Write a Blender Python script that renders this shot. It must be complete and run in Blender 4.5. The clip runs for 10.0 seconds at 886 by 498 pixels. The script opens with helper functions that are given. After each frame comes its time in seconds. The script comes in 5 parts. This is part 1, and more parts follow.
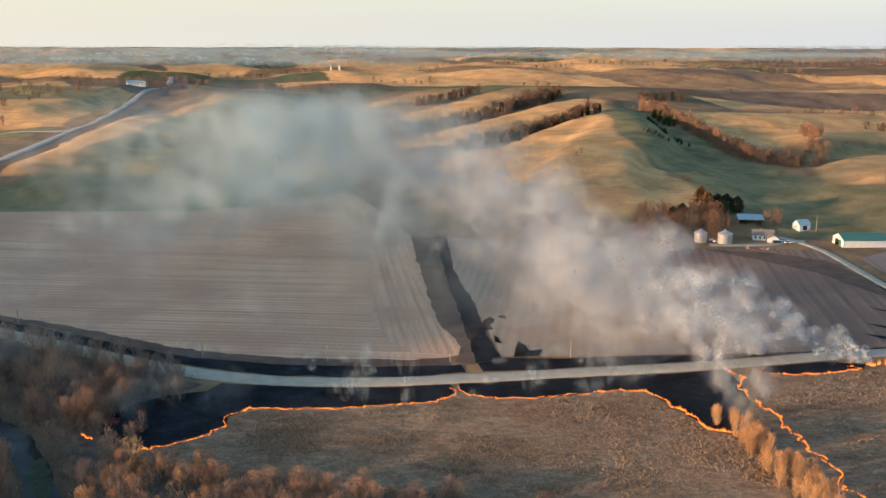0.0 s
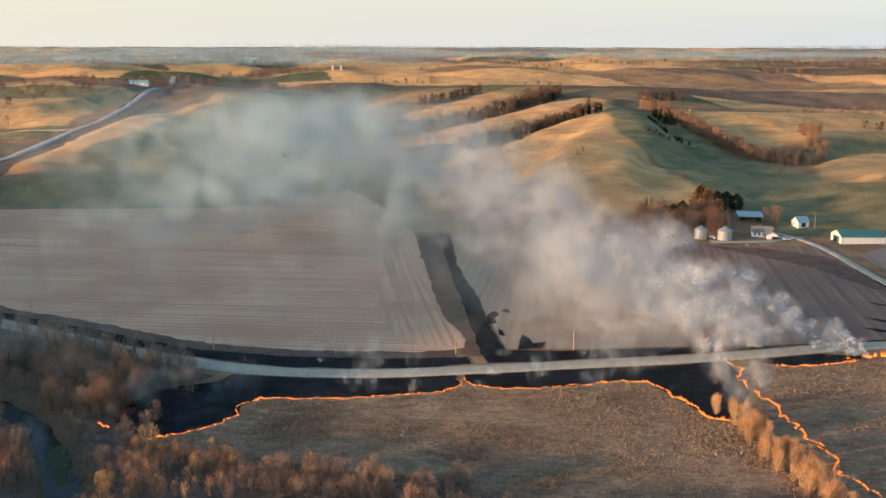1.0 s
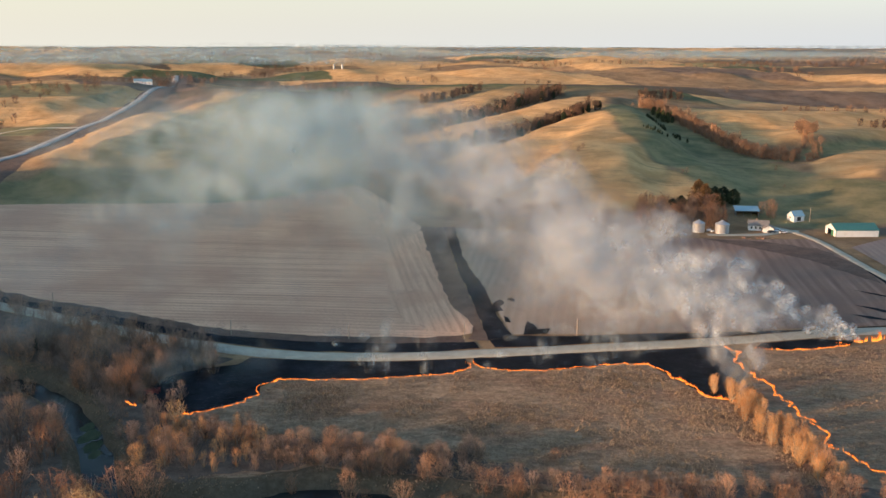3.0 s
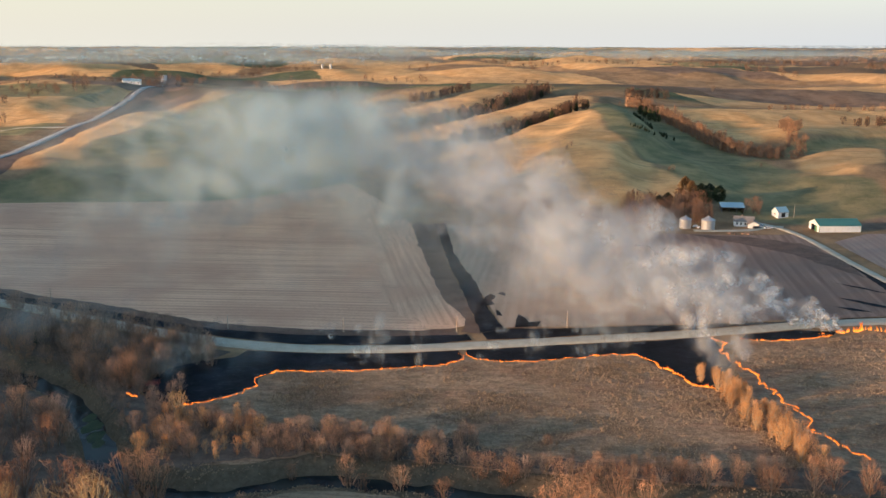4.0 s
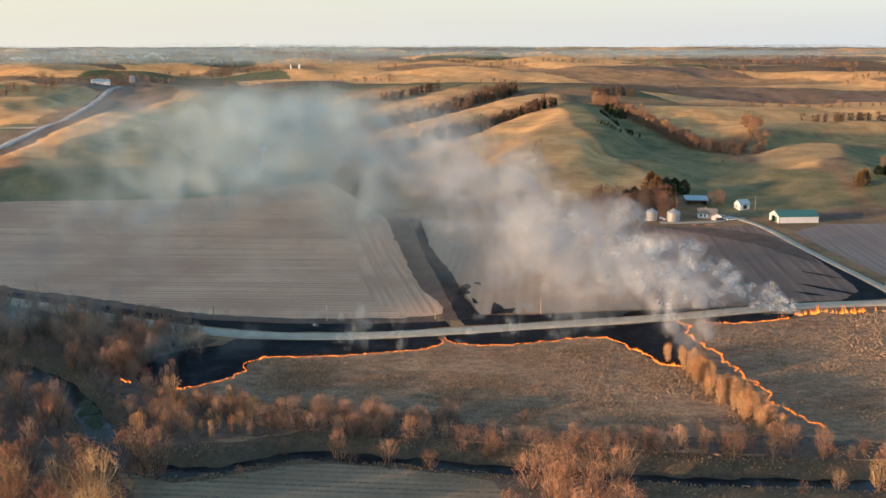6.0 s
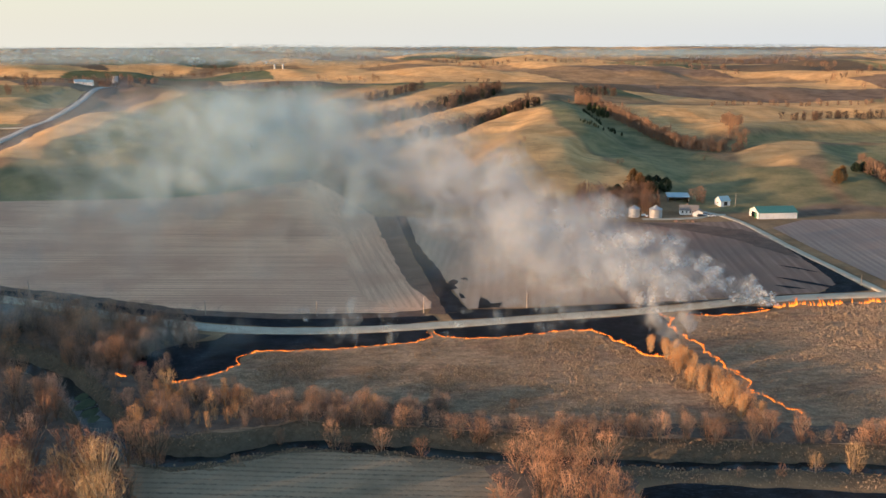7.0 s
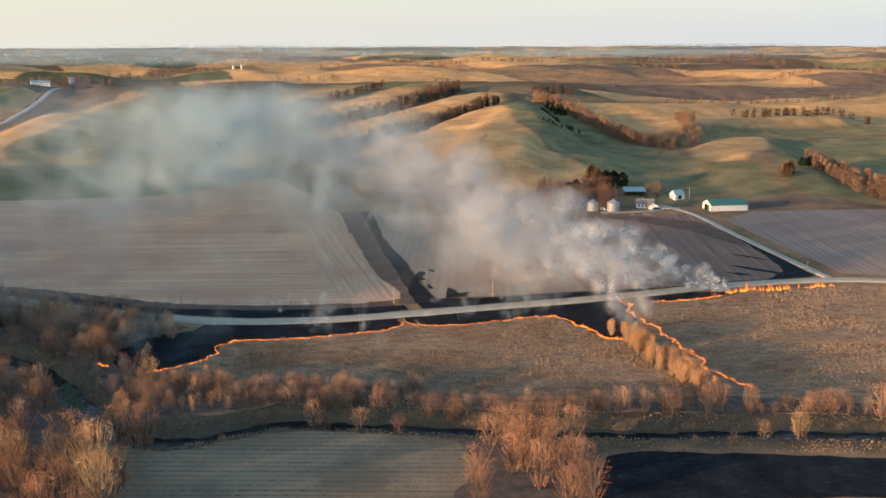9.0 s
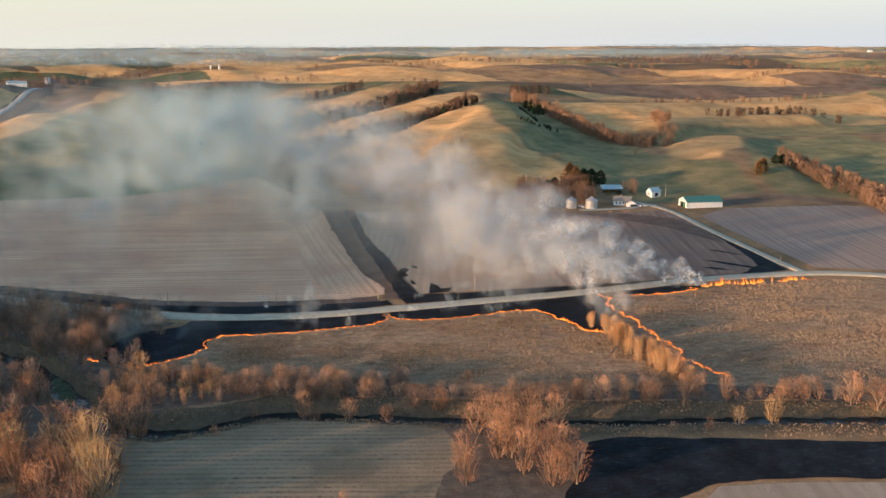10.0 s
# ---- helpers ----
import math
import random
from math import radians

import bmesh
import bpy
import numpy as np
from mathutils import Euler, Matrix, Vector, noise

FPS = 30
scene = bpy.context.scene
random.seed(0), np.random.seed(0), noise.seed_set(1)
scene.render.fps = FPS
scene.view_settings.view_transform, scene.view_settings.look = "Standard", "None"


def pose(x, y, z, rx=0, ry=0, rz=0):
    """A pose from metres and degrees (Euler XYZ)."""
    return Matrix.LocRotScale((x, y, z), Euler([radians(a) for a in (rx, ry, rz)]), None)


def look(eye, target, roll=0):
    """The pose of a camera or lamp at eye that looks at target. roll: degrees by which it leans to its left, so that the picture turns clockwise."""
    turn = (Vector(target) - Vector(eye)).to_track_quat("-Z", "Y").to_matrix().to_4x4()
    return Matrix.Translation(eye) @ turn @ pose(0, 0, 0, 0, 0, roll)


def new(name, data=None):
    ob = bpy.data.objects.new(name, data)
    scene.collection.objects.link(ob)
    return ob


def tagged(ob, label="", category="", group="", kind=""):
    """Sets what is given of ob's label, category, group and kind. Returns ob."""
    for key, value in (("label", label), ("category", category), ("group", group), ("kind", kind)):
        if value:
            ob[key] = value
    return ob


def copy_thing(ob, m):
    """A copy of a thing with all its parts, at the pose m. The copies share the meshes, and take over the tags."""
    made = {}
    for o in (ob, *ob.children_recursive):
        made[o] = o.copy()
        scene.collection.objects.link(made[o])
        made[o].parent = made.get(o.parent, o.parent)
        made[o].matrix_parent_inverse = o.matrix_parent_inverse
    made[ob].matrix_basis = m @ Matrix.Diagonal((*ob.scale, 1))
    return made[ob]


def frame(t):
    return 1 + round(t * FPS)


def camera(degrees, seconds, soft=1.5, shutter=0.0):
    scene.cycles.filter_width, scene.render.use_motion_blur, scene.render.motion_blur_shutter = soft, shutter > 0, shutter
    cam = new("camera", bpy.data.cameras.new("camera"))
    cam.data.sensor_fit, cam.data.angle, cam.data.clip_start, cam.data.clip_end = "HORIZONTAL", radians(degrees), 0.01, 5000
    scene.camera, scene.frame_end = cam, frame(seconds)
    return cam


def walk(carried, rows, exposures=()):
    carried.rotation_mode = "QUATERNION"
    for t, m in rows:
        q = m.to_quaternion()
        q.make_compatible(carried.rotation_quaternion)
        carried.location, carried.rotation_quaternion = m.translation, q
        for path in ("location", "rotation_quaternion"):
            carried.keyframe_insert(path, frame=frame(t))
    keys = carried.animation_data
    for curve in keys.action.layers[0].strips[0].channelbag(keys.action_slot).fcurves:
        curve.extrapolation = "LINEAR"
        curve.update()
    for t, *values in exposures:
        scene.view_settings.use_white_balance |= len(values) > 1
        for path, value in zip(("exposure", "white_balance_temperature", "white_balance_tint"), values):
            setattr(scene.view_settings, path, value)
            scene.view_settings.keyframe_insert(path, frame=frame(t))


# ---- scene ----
cam = camera(52.0, 10.0, soft=1.5)
PATH = [
    (0, (8.919, 36.967, 102.116), (8.828, 38.916, 101.673), 0.1),
    (0.5, (8.198, 33.44, 101.979), (8.107, 35.388, 101.535), 0.2),
    (1, (7.346, 30.043, 101.828), (7.255, 31.991, 101.385), 0.1),
    (1.5, (6.419, 26.711, 101.643), (6.329, 28.66, 101.2), 0.1),
    (2, (5.646, 23.348, 101.455), (5.555, 25.296, 101.012), 0.1),
    (2.5, (4.908, 20.019, 101.257), (4.817, 21.967, 100.814), 0.1),
    (4, (2.6, 9.669, 100.68), (2.541, 11.618, 100.237), 0.1),
    (4.5, (1.786, 6.02, 100.582), (1.743, 7.97, 100.139), 0.0),
    (5, (0.939, 2.449, 100.446), (0.913, 4.399, 100.003), 0.0),
    (5.5, (0.056, -0.997, 100.322), (0.049, 0.953, 99.879), 0.0),
    (7, (-2.641, -11.288, 100.125), (-2.593, -9.338, 99.682), -0.1),
    (7.5, (-3.631, -14.666, 100.06), (-3.562, -12.717, 99.617), -0.1),
    (8, (-4.667, -18.194, 100.03), (-4.577, -16.246, 99.587), -0.1),
    (8.5, (-5.815, -21.721, 100.016), (-5.701, -19.774, 99.573), -0.1),
    (9, (-7.01, -25.262, 100.029), (-6.871, -23.317, 99.586), -0.2),
    (9.5, (-8.318, -28.781, 100.022), (-8.153, -26.838, 99.58), -0.2),
    (10, (-9.691, -32.299, 100.013), (-9.503, -30.357, 99.57), -0.2),
]
walk(cam, [(t, look(eye, target, roll)) for t, eye, target, roll in PATH], exposures=[(0.0, 1.22, 5560, 6), (10.0, 1.22, 5560, 6)])

# ---- light: a low evening sun from the west, clear sky ----
SUN_FROM = Vector((-0.91, -0.40, 0.0)).normalized()
SUN_HEIGHT = 6.5
world = bpy.data.worlds.new("evening_sky")
scene.world = world
world.use_nodes = True
wn = world.node_tree
wn.nodes.clear()
sky = wn.nodes.new("ShaderNodeTexSky")
sky.sky_type = "NISHITA"
sky.sun_disc = False
sky.sun_elevation = radians(SUN_HEIGHT)
sky.sun_rotation = math.atan2(SUN_FROM.x, SUN_FROM.y)
sky.altitude = 300
sky.air_density, sky.dust_density, sky.ozone_density = 1.0, 1.2, 1.0
back = wn.nodes.new("ShaderNodeBackground")
back.inputs["Strength"].default_value = 0.15
wout = wn.nodes.new("ShaderNodeOutputWorld")
# evening haze that brightens the sky all round towards the horizon
where = wn.nodes.new("ShaderNodeTexCoord")
split = wn.nodes.new("ShaderNodeSeparateXYZ")
wn.links.new(where.outputs["Generated"], split.inputs[0])
low = wn.nodes.new("ShaderNodeMapRange")
low.interpolation_type = "SMOOTHERSTEP"
for key, value in (("From Min", 0.22), ("From Max", -0.04), ("To Min", 0.0), ("To Max", 1.0)):
    low.inputs[key].default_value = value
wn.links.new(split.outputs["Z"], low.inputs["Value"])
haze = wn.nodes.new("ShaderNodeMix")
haze.data_type = "RGBA"
west = wn.nodes.new("ShaderNodeMapRange")
for key, value in (("From Min", 0.7), ("From Max", -0.7), ("To Min", 0.0), ("To Max", 1.0)):
    west.inputs[key].default_value = value
wn.links.new(split.outputs["X"], west.inputs["Value"])
glow = wn.nodes.new("ShaderNodeMix")
glow.data_type = "RGBA"
glow.inputs[6].default_value = (2.2, 2.05, 1.95, 1)
glow.inputs[7].default_value = (2.85, 2.38, 1.72, 1)
wn.links.new(west.outputs["Result"], glow.inputs[0])
wn.links.new(glow.outputs[2], haze.inputs[7])
wn.links.new(low.outputs["Result"], haze.inputs[0])
wn.links.new(sky.outputs[0], haze.inputs[6])
wn.links.new(haze.outputs[2], back.inputs["Color"])
wn.links.new(back.outputs[0], wout.inputs["Surface"])

lamp = bpy.data.lights.new("sun", "SUN")
lamp.energy, lamp.angle, lamp.color = 4.7, radians(0.6), (1.0, 0.54, 0.25)
sun = new("sun", lamp)
sun_way = Vector((SUN_FROM.x, SUN_FROM.y, math.tan(radians(SUN_HEIGHT))))
sun.matrix_world = look(tuple(sun_way * 300), (0, 0, 0))
scene.cycles.transparent_max_bounces = 96


# ---- materials ----
def nodes_of(name):
    m = bpy.data.materials.new(name)
    m.use_nodes = True
    nt = m.node_tree
    nt.nodes.clear()
    out = nt.nodes.new("ShaderNodeOutputMaterial")
    bsdf = nt.nodes.new("ShaderNodeBsdfPrincipled")
    nt.links.new(bsdf.outputs[0], out.inputs["Surface"])
    return m, nt, bsdf, out


def put_in(nt, socket, value):
    if isinstance(value, bpy.types.NodeSocket):
        nt.links.new(value, socket)
    elif isinstance(value, tuple) and len(value) == 3 and socket.type == "RGBA":
        socket.default_value = (*value, 1)
    else:
        socket.default_value = value


def position(nt):
    return nt.nodes.new("ShaderNodeNewGeometry").outputs["Position"]


def mapped(nt, vec, scale=(1, 1, 1), turn=0.0):
    n = nt.nodes.new("ShaderNodeMapping")
    nt.links.new(vec, n.inputs["Vector"])
    n.inputs["Rotation"].default_value = (0, 0, radians(turn))
    n.inputs["Scale"].default_value = scale
    return n.outputs[0]


def noisy(nt, vec, scale, detail=4.0, rough=0.55, distort=0.0):
    n = nt.nodes.new("ShaderNodeTexNoise")
    nt.links.new(vec, n.inputs["Vector"])
    n.inputs["Scale"].default_value = scale
    n.inputs["Detail"].default_value = detail
    n.inputs["Roughness"].default_value = rough
    n.inputs["Distortion"].default_value = distort
    return n.outputs["Fac"]


def ramp(nt, value, low, high, a=0.0, b=1.0):
    n = nt.nodes.new("ShaderNodeMapRange")
    n.interpolation_type = "SMOOTHSTEP"
    for key, v in (("Value", value), ("From Min", low), ("From Max", high), ("To Min", a), ("To Max", b)):
        put_in(nt, n.inputs[key], v)
    return n.outputs["Result"]


def sums(nt, op, a, b=0.0, c=0.0):
    n = nt.nodes.new("ShaderNodeMath")
    n.operation = op
    for i, v in enumerate((a, b, c)):
        put_in(nt, n.inputs[i], v)
    return n.outputs[0]


def mixed(nt, fac, a, b, blend="MIX"):
    n = nt.nodes.new("ShaderNodeMix")
    n.data_type, n.blend_type = "RGBA", blend
    put_in(nt, n.inputs[0], fac)
    put_in(nt, n.inputs[6], a)
    put_in(nt, n.inputs[7], b)
    return n.outputs[2]


def bumped(nt, bsdf, height, distance, strength=1.0):
    n = nt.nodes.new("ShaderNodeBump")
    n.inputs["Distance"].default_value = distance
    n.inputs["Strength"].default_value = strength
    nt.links.new(height, n.inputs["Height"])
    nt.links.new(n.outputs[0], bsdf.inputs["Normal"])


def read(nt, name):
    n = nt.nodes.new("ShaderNodeAttribute")
    n.attribute_name = name
    return n.outputs["Fac"]


def plain(name, dark, light, scale=1.0, rough=0.9, bump=0.0, metal=0.0, vary=0.0):
    """Two tones, blended by coarse and fine noise; vary: change from object to object."""
    m, nt, bsdf, out = nodes_of(name)
    p = position(nt)
    f = sums(nt, "ADD", sums(nt, "MULTIPLY", noisy(nt, p, scale), 0.6), sums(nt, "MULTIPLY", noisy(nt, p, scale * 7.3), 0.4))
    if vary:
        info = nt.nodes.new("ShaderNodeObjectInfo")
        f = sums(nt, "ADD", f, sums(nt, "MULTIPLY", sums(nt, "SUBTRACT", info.outputs["Random"], 0.5), vary))
    col = mixed(nt, ramp(nt, f, 0.3, 0.7), dark, light)
    put_in(nt, bsdf.inputs["Base Color"], col)
    bsdf.inputs["Roughness"].default_value = rough
    bsdf.inputs["Metallic"].default_value = metal
    bsdf.inputs["Specular IOR Level"].default_value = 0.25
    if bump:
        bumped(nt, bsdf, f, bump)
    return m


def rowed(name, dark, light, tint, turn, spacing, depth=0.5, wide=60.0, wave=8.0, grain=0.3, streaky=0.6):
    """A worked field: rows along one direction, blotches of moisture and residue."""
    m, nt, bsdf, out = nodes_of(name)
    p = position(nt)
    q = mapped(nt, p, (1, 1, 1), turn)
    sep = nt.nodes.new("ShaderNodeSeparateXYZ")
    nt.links.new(q, sep.inputs[0])
    bend = sums(nt, "MULTIPLY", noisy(nt, p, 0.02, 2.0), wave)
    yy = sums(nt, "ADD", sep.outputs["Y"], bend)
    streak = noisy(nt, mapped(nt, q, (0.02, 1.0, 1.0)), 1.0 / spacing, 3.0, 0.7)
    row = sums(nt, "SINE", sums(nt, "MULTIPLY", yy, 6.2832 / spacing))
    row = sums(nt, "MULTIPLY_ADD", row, 0.5, 0.5)
    patch_noise = noisy(nt, p, 1.0 / wide, 5.0, 0.6)
    fine = noisy(nt, p, 0.9, 5.0, 0.7)
    f = sums(nt, "ADD", sums(nt, "MULTIPLY", row, 0.22 * depth), sums(nt, "MULTIPLY", streak, streaky))
    f = sums(nt, "ADD", f, sums(nt, "MULTIPLY", fine, grain))
    col = mixed(nt, ramp(nt, f, 0.3, 0.75), dark, light)
    col = mixed(nt, sums(nt, "MULTIPLY", ramp(nt, patch_noise, 0.42, 0.66), 0.7), col, tint)
    put_in(nt, bsdf.inputs["Base Color"], col)
    bsdf.inputs["Roughness"].default_value = 0.95
    bsdf.inputs["Specular IOR Level"].default_value = 0.1
    bumped(nt, bsdf, sums(nt, "ADD", f, fine), 0.12)
    return m


def land_material():
    """The open land: dry grass, with green crops, harvested fields and painted sunlit faces where the sheet's masks say
    so.
    """
    m, nt, bsdf, out = nodes_of("open_land")
    p = position(nt)
    big, mid, fine = noisy(nt, p, 0.006, 4.0), noisy(nt, p, 0.05, 5.0, 0.65), noisy(nt, p, 0.6, 6.0, 0.7)
    dry = mixed(nt, ramp(nt, mid, 0.35, 0.65), (0.22, 0.14, 0.075), (0.38, 0.25, 0.135))
    dry = mixed(nt, ramp(nt, fine, 0.3, 0.75, 0.0, 0.5), dry, (0.17, 0.125, 0.075))
    lines = noisy(nt, mapped(nt, p, (0.22, 1.0, 0.3), 14.0), 0.14, 6.0, 0.7, 0.5)
    tufts = noisy(nt, p, 0.22, 6.0, 0.75)
    green = mixed(nt, ramp(nt, mid, 0.3, 0.7), (0.13, 0.14, 0.07), (0.31, 0.26, 0.13))
    green = mixed(nt, ramp(nt, lines, 0.5, 0.68, 0.0, 0.55), green, (0.30, 0.24, 0.13))
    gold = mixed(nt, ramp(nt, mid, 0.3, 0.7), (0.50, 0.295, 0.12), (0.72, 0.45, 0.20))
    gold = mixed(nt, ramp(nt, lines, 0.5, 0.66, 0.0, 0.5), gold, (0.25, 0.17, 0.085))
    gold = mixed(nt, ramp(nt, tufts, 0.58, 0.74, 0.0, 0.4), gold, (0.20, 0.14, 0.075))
    green = mixed(nt, ramp(nt, tufts, 0.55, 0.75, 0.0, 0.5), green, (0.075, 0.075, 0.04))
    soil = mixed(nt, ramp(nt, mid, 0.3, 0.7), (0.10, 0.072, 0.058), (0.20, 0.15, 0.12))
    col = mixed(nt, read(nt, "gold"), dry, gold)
    col = mixed(nt, read(nt, "soil"), col, soil)
    col = mixed(nt, read(nt, "green"), col, green)
    wheat = mixed(nt, ramp(nt, mid, 0.3, 0.7), (0.05, 0.075, 0.038), (0.10, 0.125, 0.06))
    col = mixed(nt, read(nt, "wheat"), col, wheat)
    brush = mixed(nt, ramp(nt, fine, 0.3, 0.7), (0.058, 0.048, 0.035), (0.14, 0.112, 0.08))
    col = mixed(nt, read(nt, "brush"), col, brush)
    col = mixed(nt, ramp(nt, big, 0.35, 0.7, 0.0, 0.25), col, (0.17, 0.12, 0.075))
    put_in(nt, bsdf.inputs["Base Color"], col)
    bsdf.inputs["Roughness"].default_value = 1.0
    bsdf.inputs["Specular IOR Level"].default_value = 0.05
    bumped(nt, bsdf, sums(nt, "ADD", sums(nt, "ADD", mid, fine), sums(nt, "ADD", lines, tufts)), 0.55)
    return m


def burnt_material():
    m, nt, bsdf, out = nodes_of("burnt_grass")
    p = position(nt)
    mid, fine = noisy(nt, p, 0.1, 5.0, 0.65), noisy(nt, mapped(nt, p, (1.0, 2.6, 1.0), 8.0), 0.45, 7.0, 0.78, 0.4)
    col = mixed(nt, ramp(nt, mid, 0.35, 0.7), (0.006, 0.0075, 0.0105), (0.019, 0.023, 0.03))
    col = mixed(nt, ramp(nt, fine, 0.52, 0.72), col, (0.045, 0.052, 0.065))
    col = mixed(nt, sums(nt, "MULTIPLY", ramp(nt, mid, 0.5, 0.72), ramp(nt, fine, 0.56, 0.66)), col, (0.13, 0.135, 0.15))
    put_in(nt, bsdf.inputs["Base Color"], col)
    bsdf.inputs["Roughness"].default_value = 0.95
    bsdf.inputs["Specular IOR Level"].default_value = 0.1
    bumped(nt, bsdf, fine, 0.3)
    return m


LAND = land_material()
BURNT = burnt_material()
STUBBLE = rowed("corn_stubble", (0.36, 0.215, 0.14), (0.72, 0.465, 0.30), (0.46, 0.27, 0.175), 2.0, 3.6, 0.45, 60.0, 3.0, 0.45, 0.6)
HEADLAND = rowed("headland_stubble", (0.36, 0.22, 0.14), (0.70, 0.46, 0.30), (0.46, 0.28, 0.18), -101.0, 3.4, 0.28, 40.0, 3.0, 0.5, 0.6)
STUBBLE_PALE = rowed("pale_stubble", (0.29, 0.225, 0.165), (0.42, 0.335, 0.25), (0.31, 0.23, 0.165), 96.0, 4.0, 0.6, 60.0, 3.0)
PLOWED = rowed("tilled_soil", (0.165, 0.107, 0.08), (0.345, 0.24, 0.18), (0.215, 0.142, 0.107), 97.0, 4.2, 0.42, 60.0, 3.0)
PLOWED_PALE = rowed("dry_tilled_soil", (0.24, 0.178, 0.14), (0.42, 0.32, 0.255), (0.29, 0.205, 0.165), 94.0, 3.6, 0.32, 60.0, 3.0)
HAY = rowed("cut_hay_rows", (0.04, 0.034, 0.025), (0.30, 0.232, 0.152), (0.155, 0.122, 0.08), 5.0, 2.4, 1.5, 25.0, 1.6, 0.8, 0.35)
SOIL = plain("bare_soil", (0.085, 0.055, 0.04), (0.165, 0.108, 0.077), 0.12, 0.95, 0.15)


def meadow_material():
    """Unmown grass: olive and straw, with rust-red stands of old weeds, matted at a fine scale."""
    m, nt, bsdf, out = nodes_of("dry_meadow")
    p = position(nt)
    big, mid, fine = noisy(nt, mapped(nt, p, (1.0, 2.4, 1.0)), 0.03, 5.0, 0.65), noisy(nt, mapped(nt, p, (1.0, 1.8, 1.0)), 0.17, 6.0, 0.75), noisy(nt, p, 0.8, 6.0, 0.78)
    col = mixed(nt, ramp(nt, mid, 0.3, 0.7), (0.22, 0.163, 0.106), (0.47, 0.34, 0.222))
    col = mixed(nt, ramp(nt, big, 0.46, 0.62, 0.0, 0.75), col, mixed(nt, ramp(nt, mid, 0.35, 0.65), (0.19, 0.11, 0.072), (0.39, 0.245, 0.157)))
    col = mixed(nt, ramp(nt, fine, 0.32, 0.62, 0.45, 0.0), col, (0.085, 0.06, 0.038))
    col = mixed(nt, ramp(nt, fine, 0.62, 0.8, 0.0, 0.6), col, (0.46, 0.34, 0.21))
    put_in(nt, bsdf.inputs["Base Color"], col)
    bsdf.inputs["Roughness"].default_value = 1.0
    bsdf.inputs["Specular IOR Level"].default_value = 0.05
    bumped(nt, bsdf, sums(nt, "ADD", mid, fine), 0.7)
    return m


MEADOW = meadow_material()
GRAVEL = plain("limestone_gravel", (0.35, 0.315, 0.24), (0.47, 0.43, 0.335), 0.25, 0.95, 0.05)
ASPHALT = plain("weathered_asphalt", (0.30, 0.29, 0.27), (0.42, 0.40, 0.37), 0.08, 0.9, 0.02)


# ---- the land ----
TABLES = {}


def lattice(x, y, size, seed):
    """Smooth value noise in -1..1 on arrays."""
    if seed not in TABLES:
        TABLES[seed] = np.random.RandomState(seed).uniform(-1, 1, (256, 256))
    table = TABLES[seed]
    u, v = np.asarray(x, float) / size + 1000.3, np.asarray(y, float) / size + 1000.7
    i, j = np.floor(u).astype(int), np.floor(v).astype(int)
    a, b = u - i, v - j
    a, b = a * a * a * (a * (a * 6 - 15) + 10), b * b * b * (b * (b * 6 - 15) + 10)
    t00, t10 = table[i % 256, j % 256], table[(i + 1) % 256, j % 256]
    t01, t11 = table[i % 256, (j + 1) % 256], table[(i + 1) % 256, (j + 1) % 256]
    return (t00 * (1 - a) + t10 * a) * (1 - b) + (t01 * (1 - a) + t11 * a) * b


def ease(lo, hi, v):
    t = np.clip((np.asarray(v, float) - lo) / (hi - lo), 0, 1)
    return t * t * (3 - 2 * t)


def off_line(x, y, pts):
    """Distance from a bent line, on arrays."""
    best = np.full(np.shape(x), 1e9)
    for (ax, ay), (bx, by) in zip(pts, pts[1:]):
        dx, dy = bx - ax, by - ay
        t = np.clip(((x - ax) * dx + (y - ay) * dy) / (dx * dx + dy * dy), 0, 1)
        best = np.minimum(best, np.hypot(x - ax - t * dx, y - ay - t * dy))
    return best


def inside(x, y, pts):
    """Signed distance to a polygon: positive inside."""
    odd = np.zeros(np.shape(x), bool)
    ring = list(pts) + [pts[0]]
    for (ax, ay), (bx, by) in zip(ring, ring[1:]):
        if ay != by:
            odd ^= ((ay > y) != (by > y)) & (x < (bx - ax) * (y - ay) / (by - ay) + ax)
    return np.where(odd, 1, -1) * off_line(x, y, ring)


RIVER = [(-330, 300), (-230, 300), (-160, 286), (-134, 274), (-114, 257), (-100, 238), (-88, 217), (-77, 205), (-65, 200.5), (-54, 202), (-45, 207),
         (-36, 210.5), (-20, 208), (0, 204), (14, 201.5), (31, 199), (46, 196.5), (77, 194.5), (109, 192), (134, 188.5), (190, 182), (300, 176)]
OXBOW = [(-150, 150), (-110, 166), (-92, 160), (-84, 140), (-90, 110)]
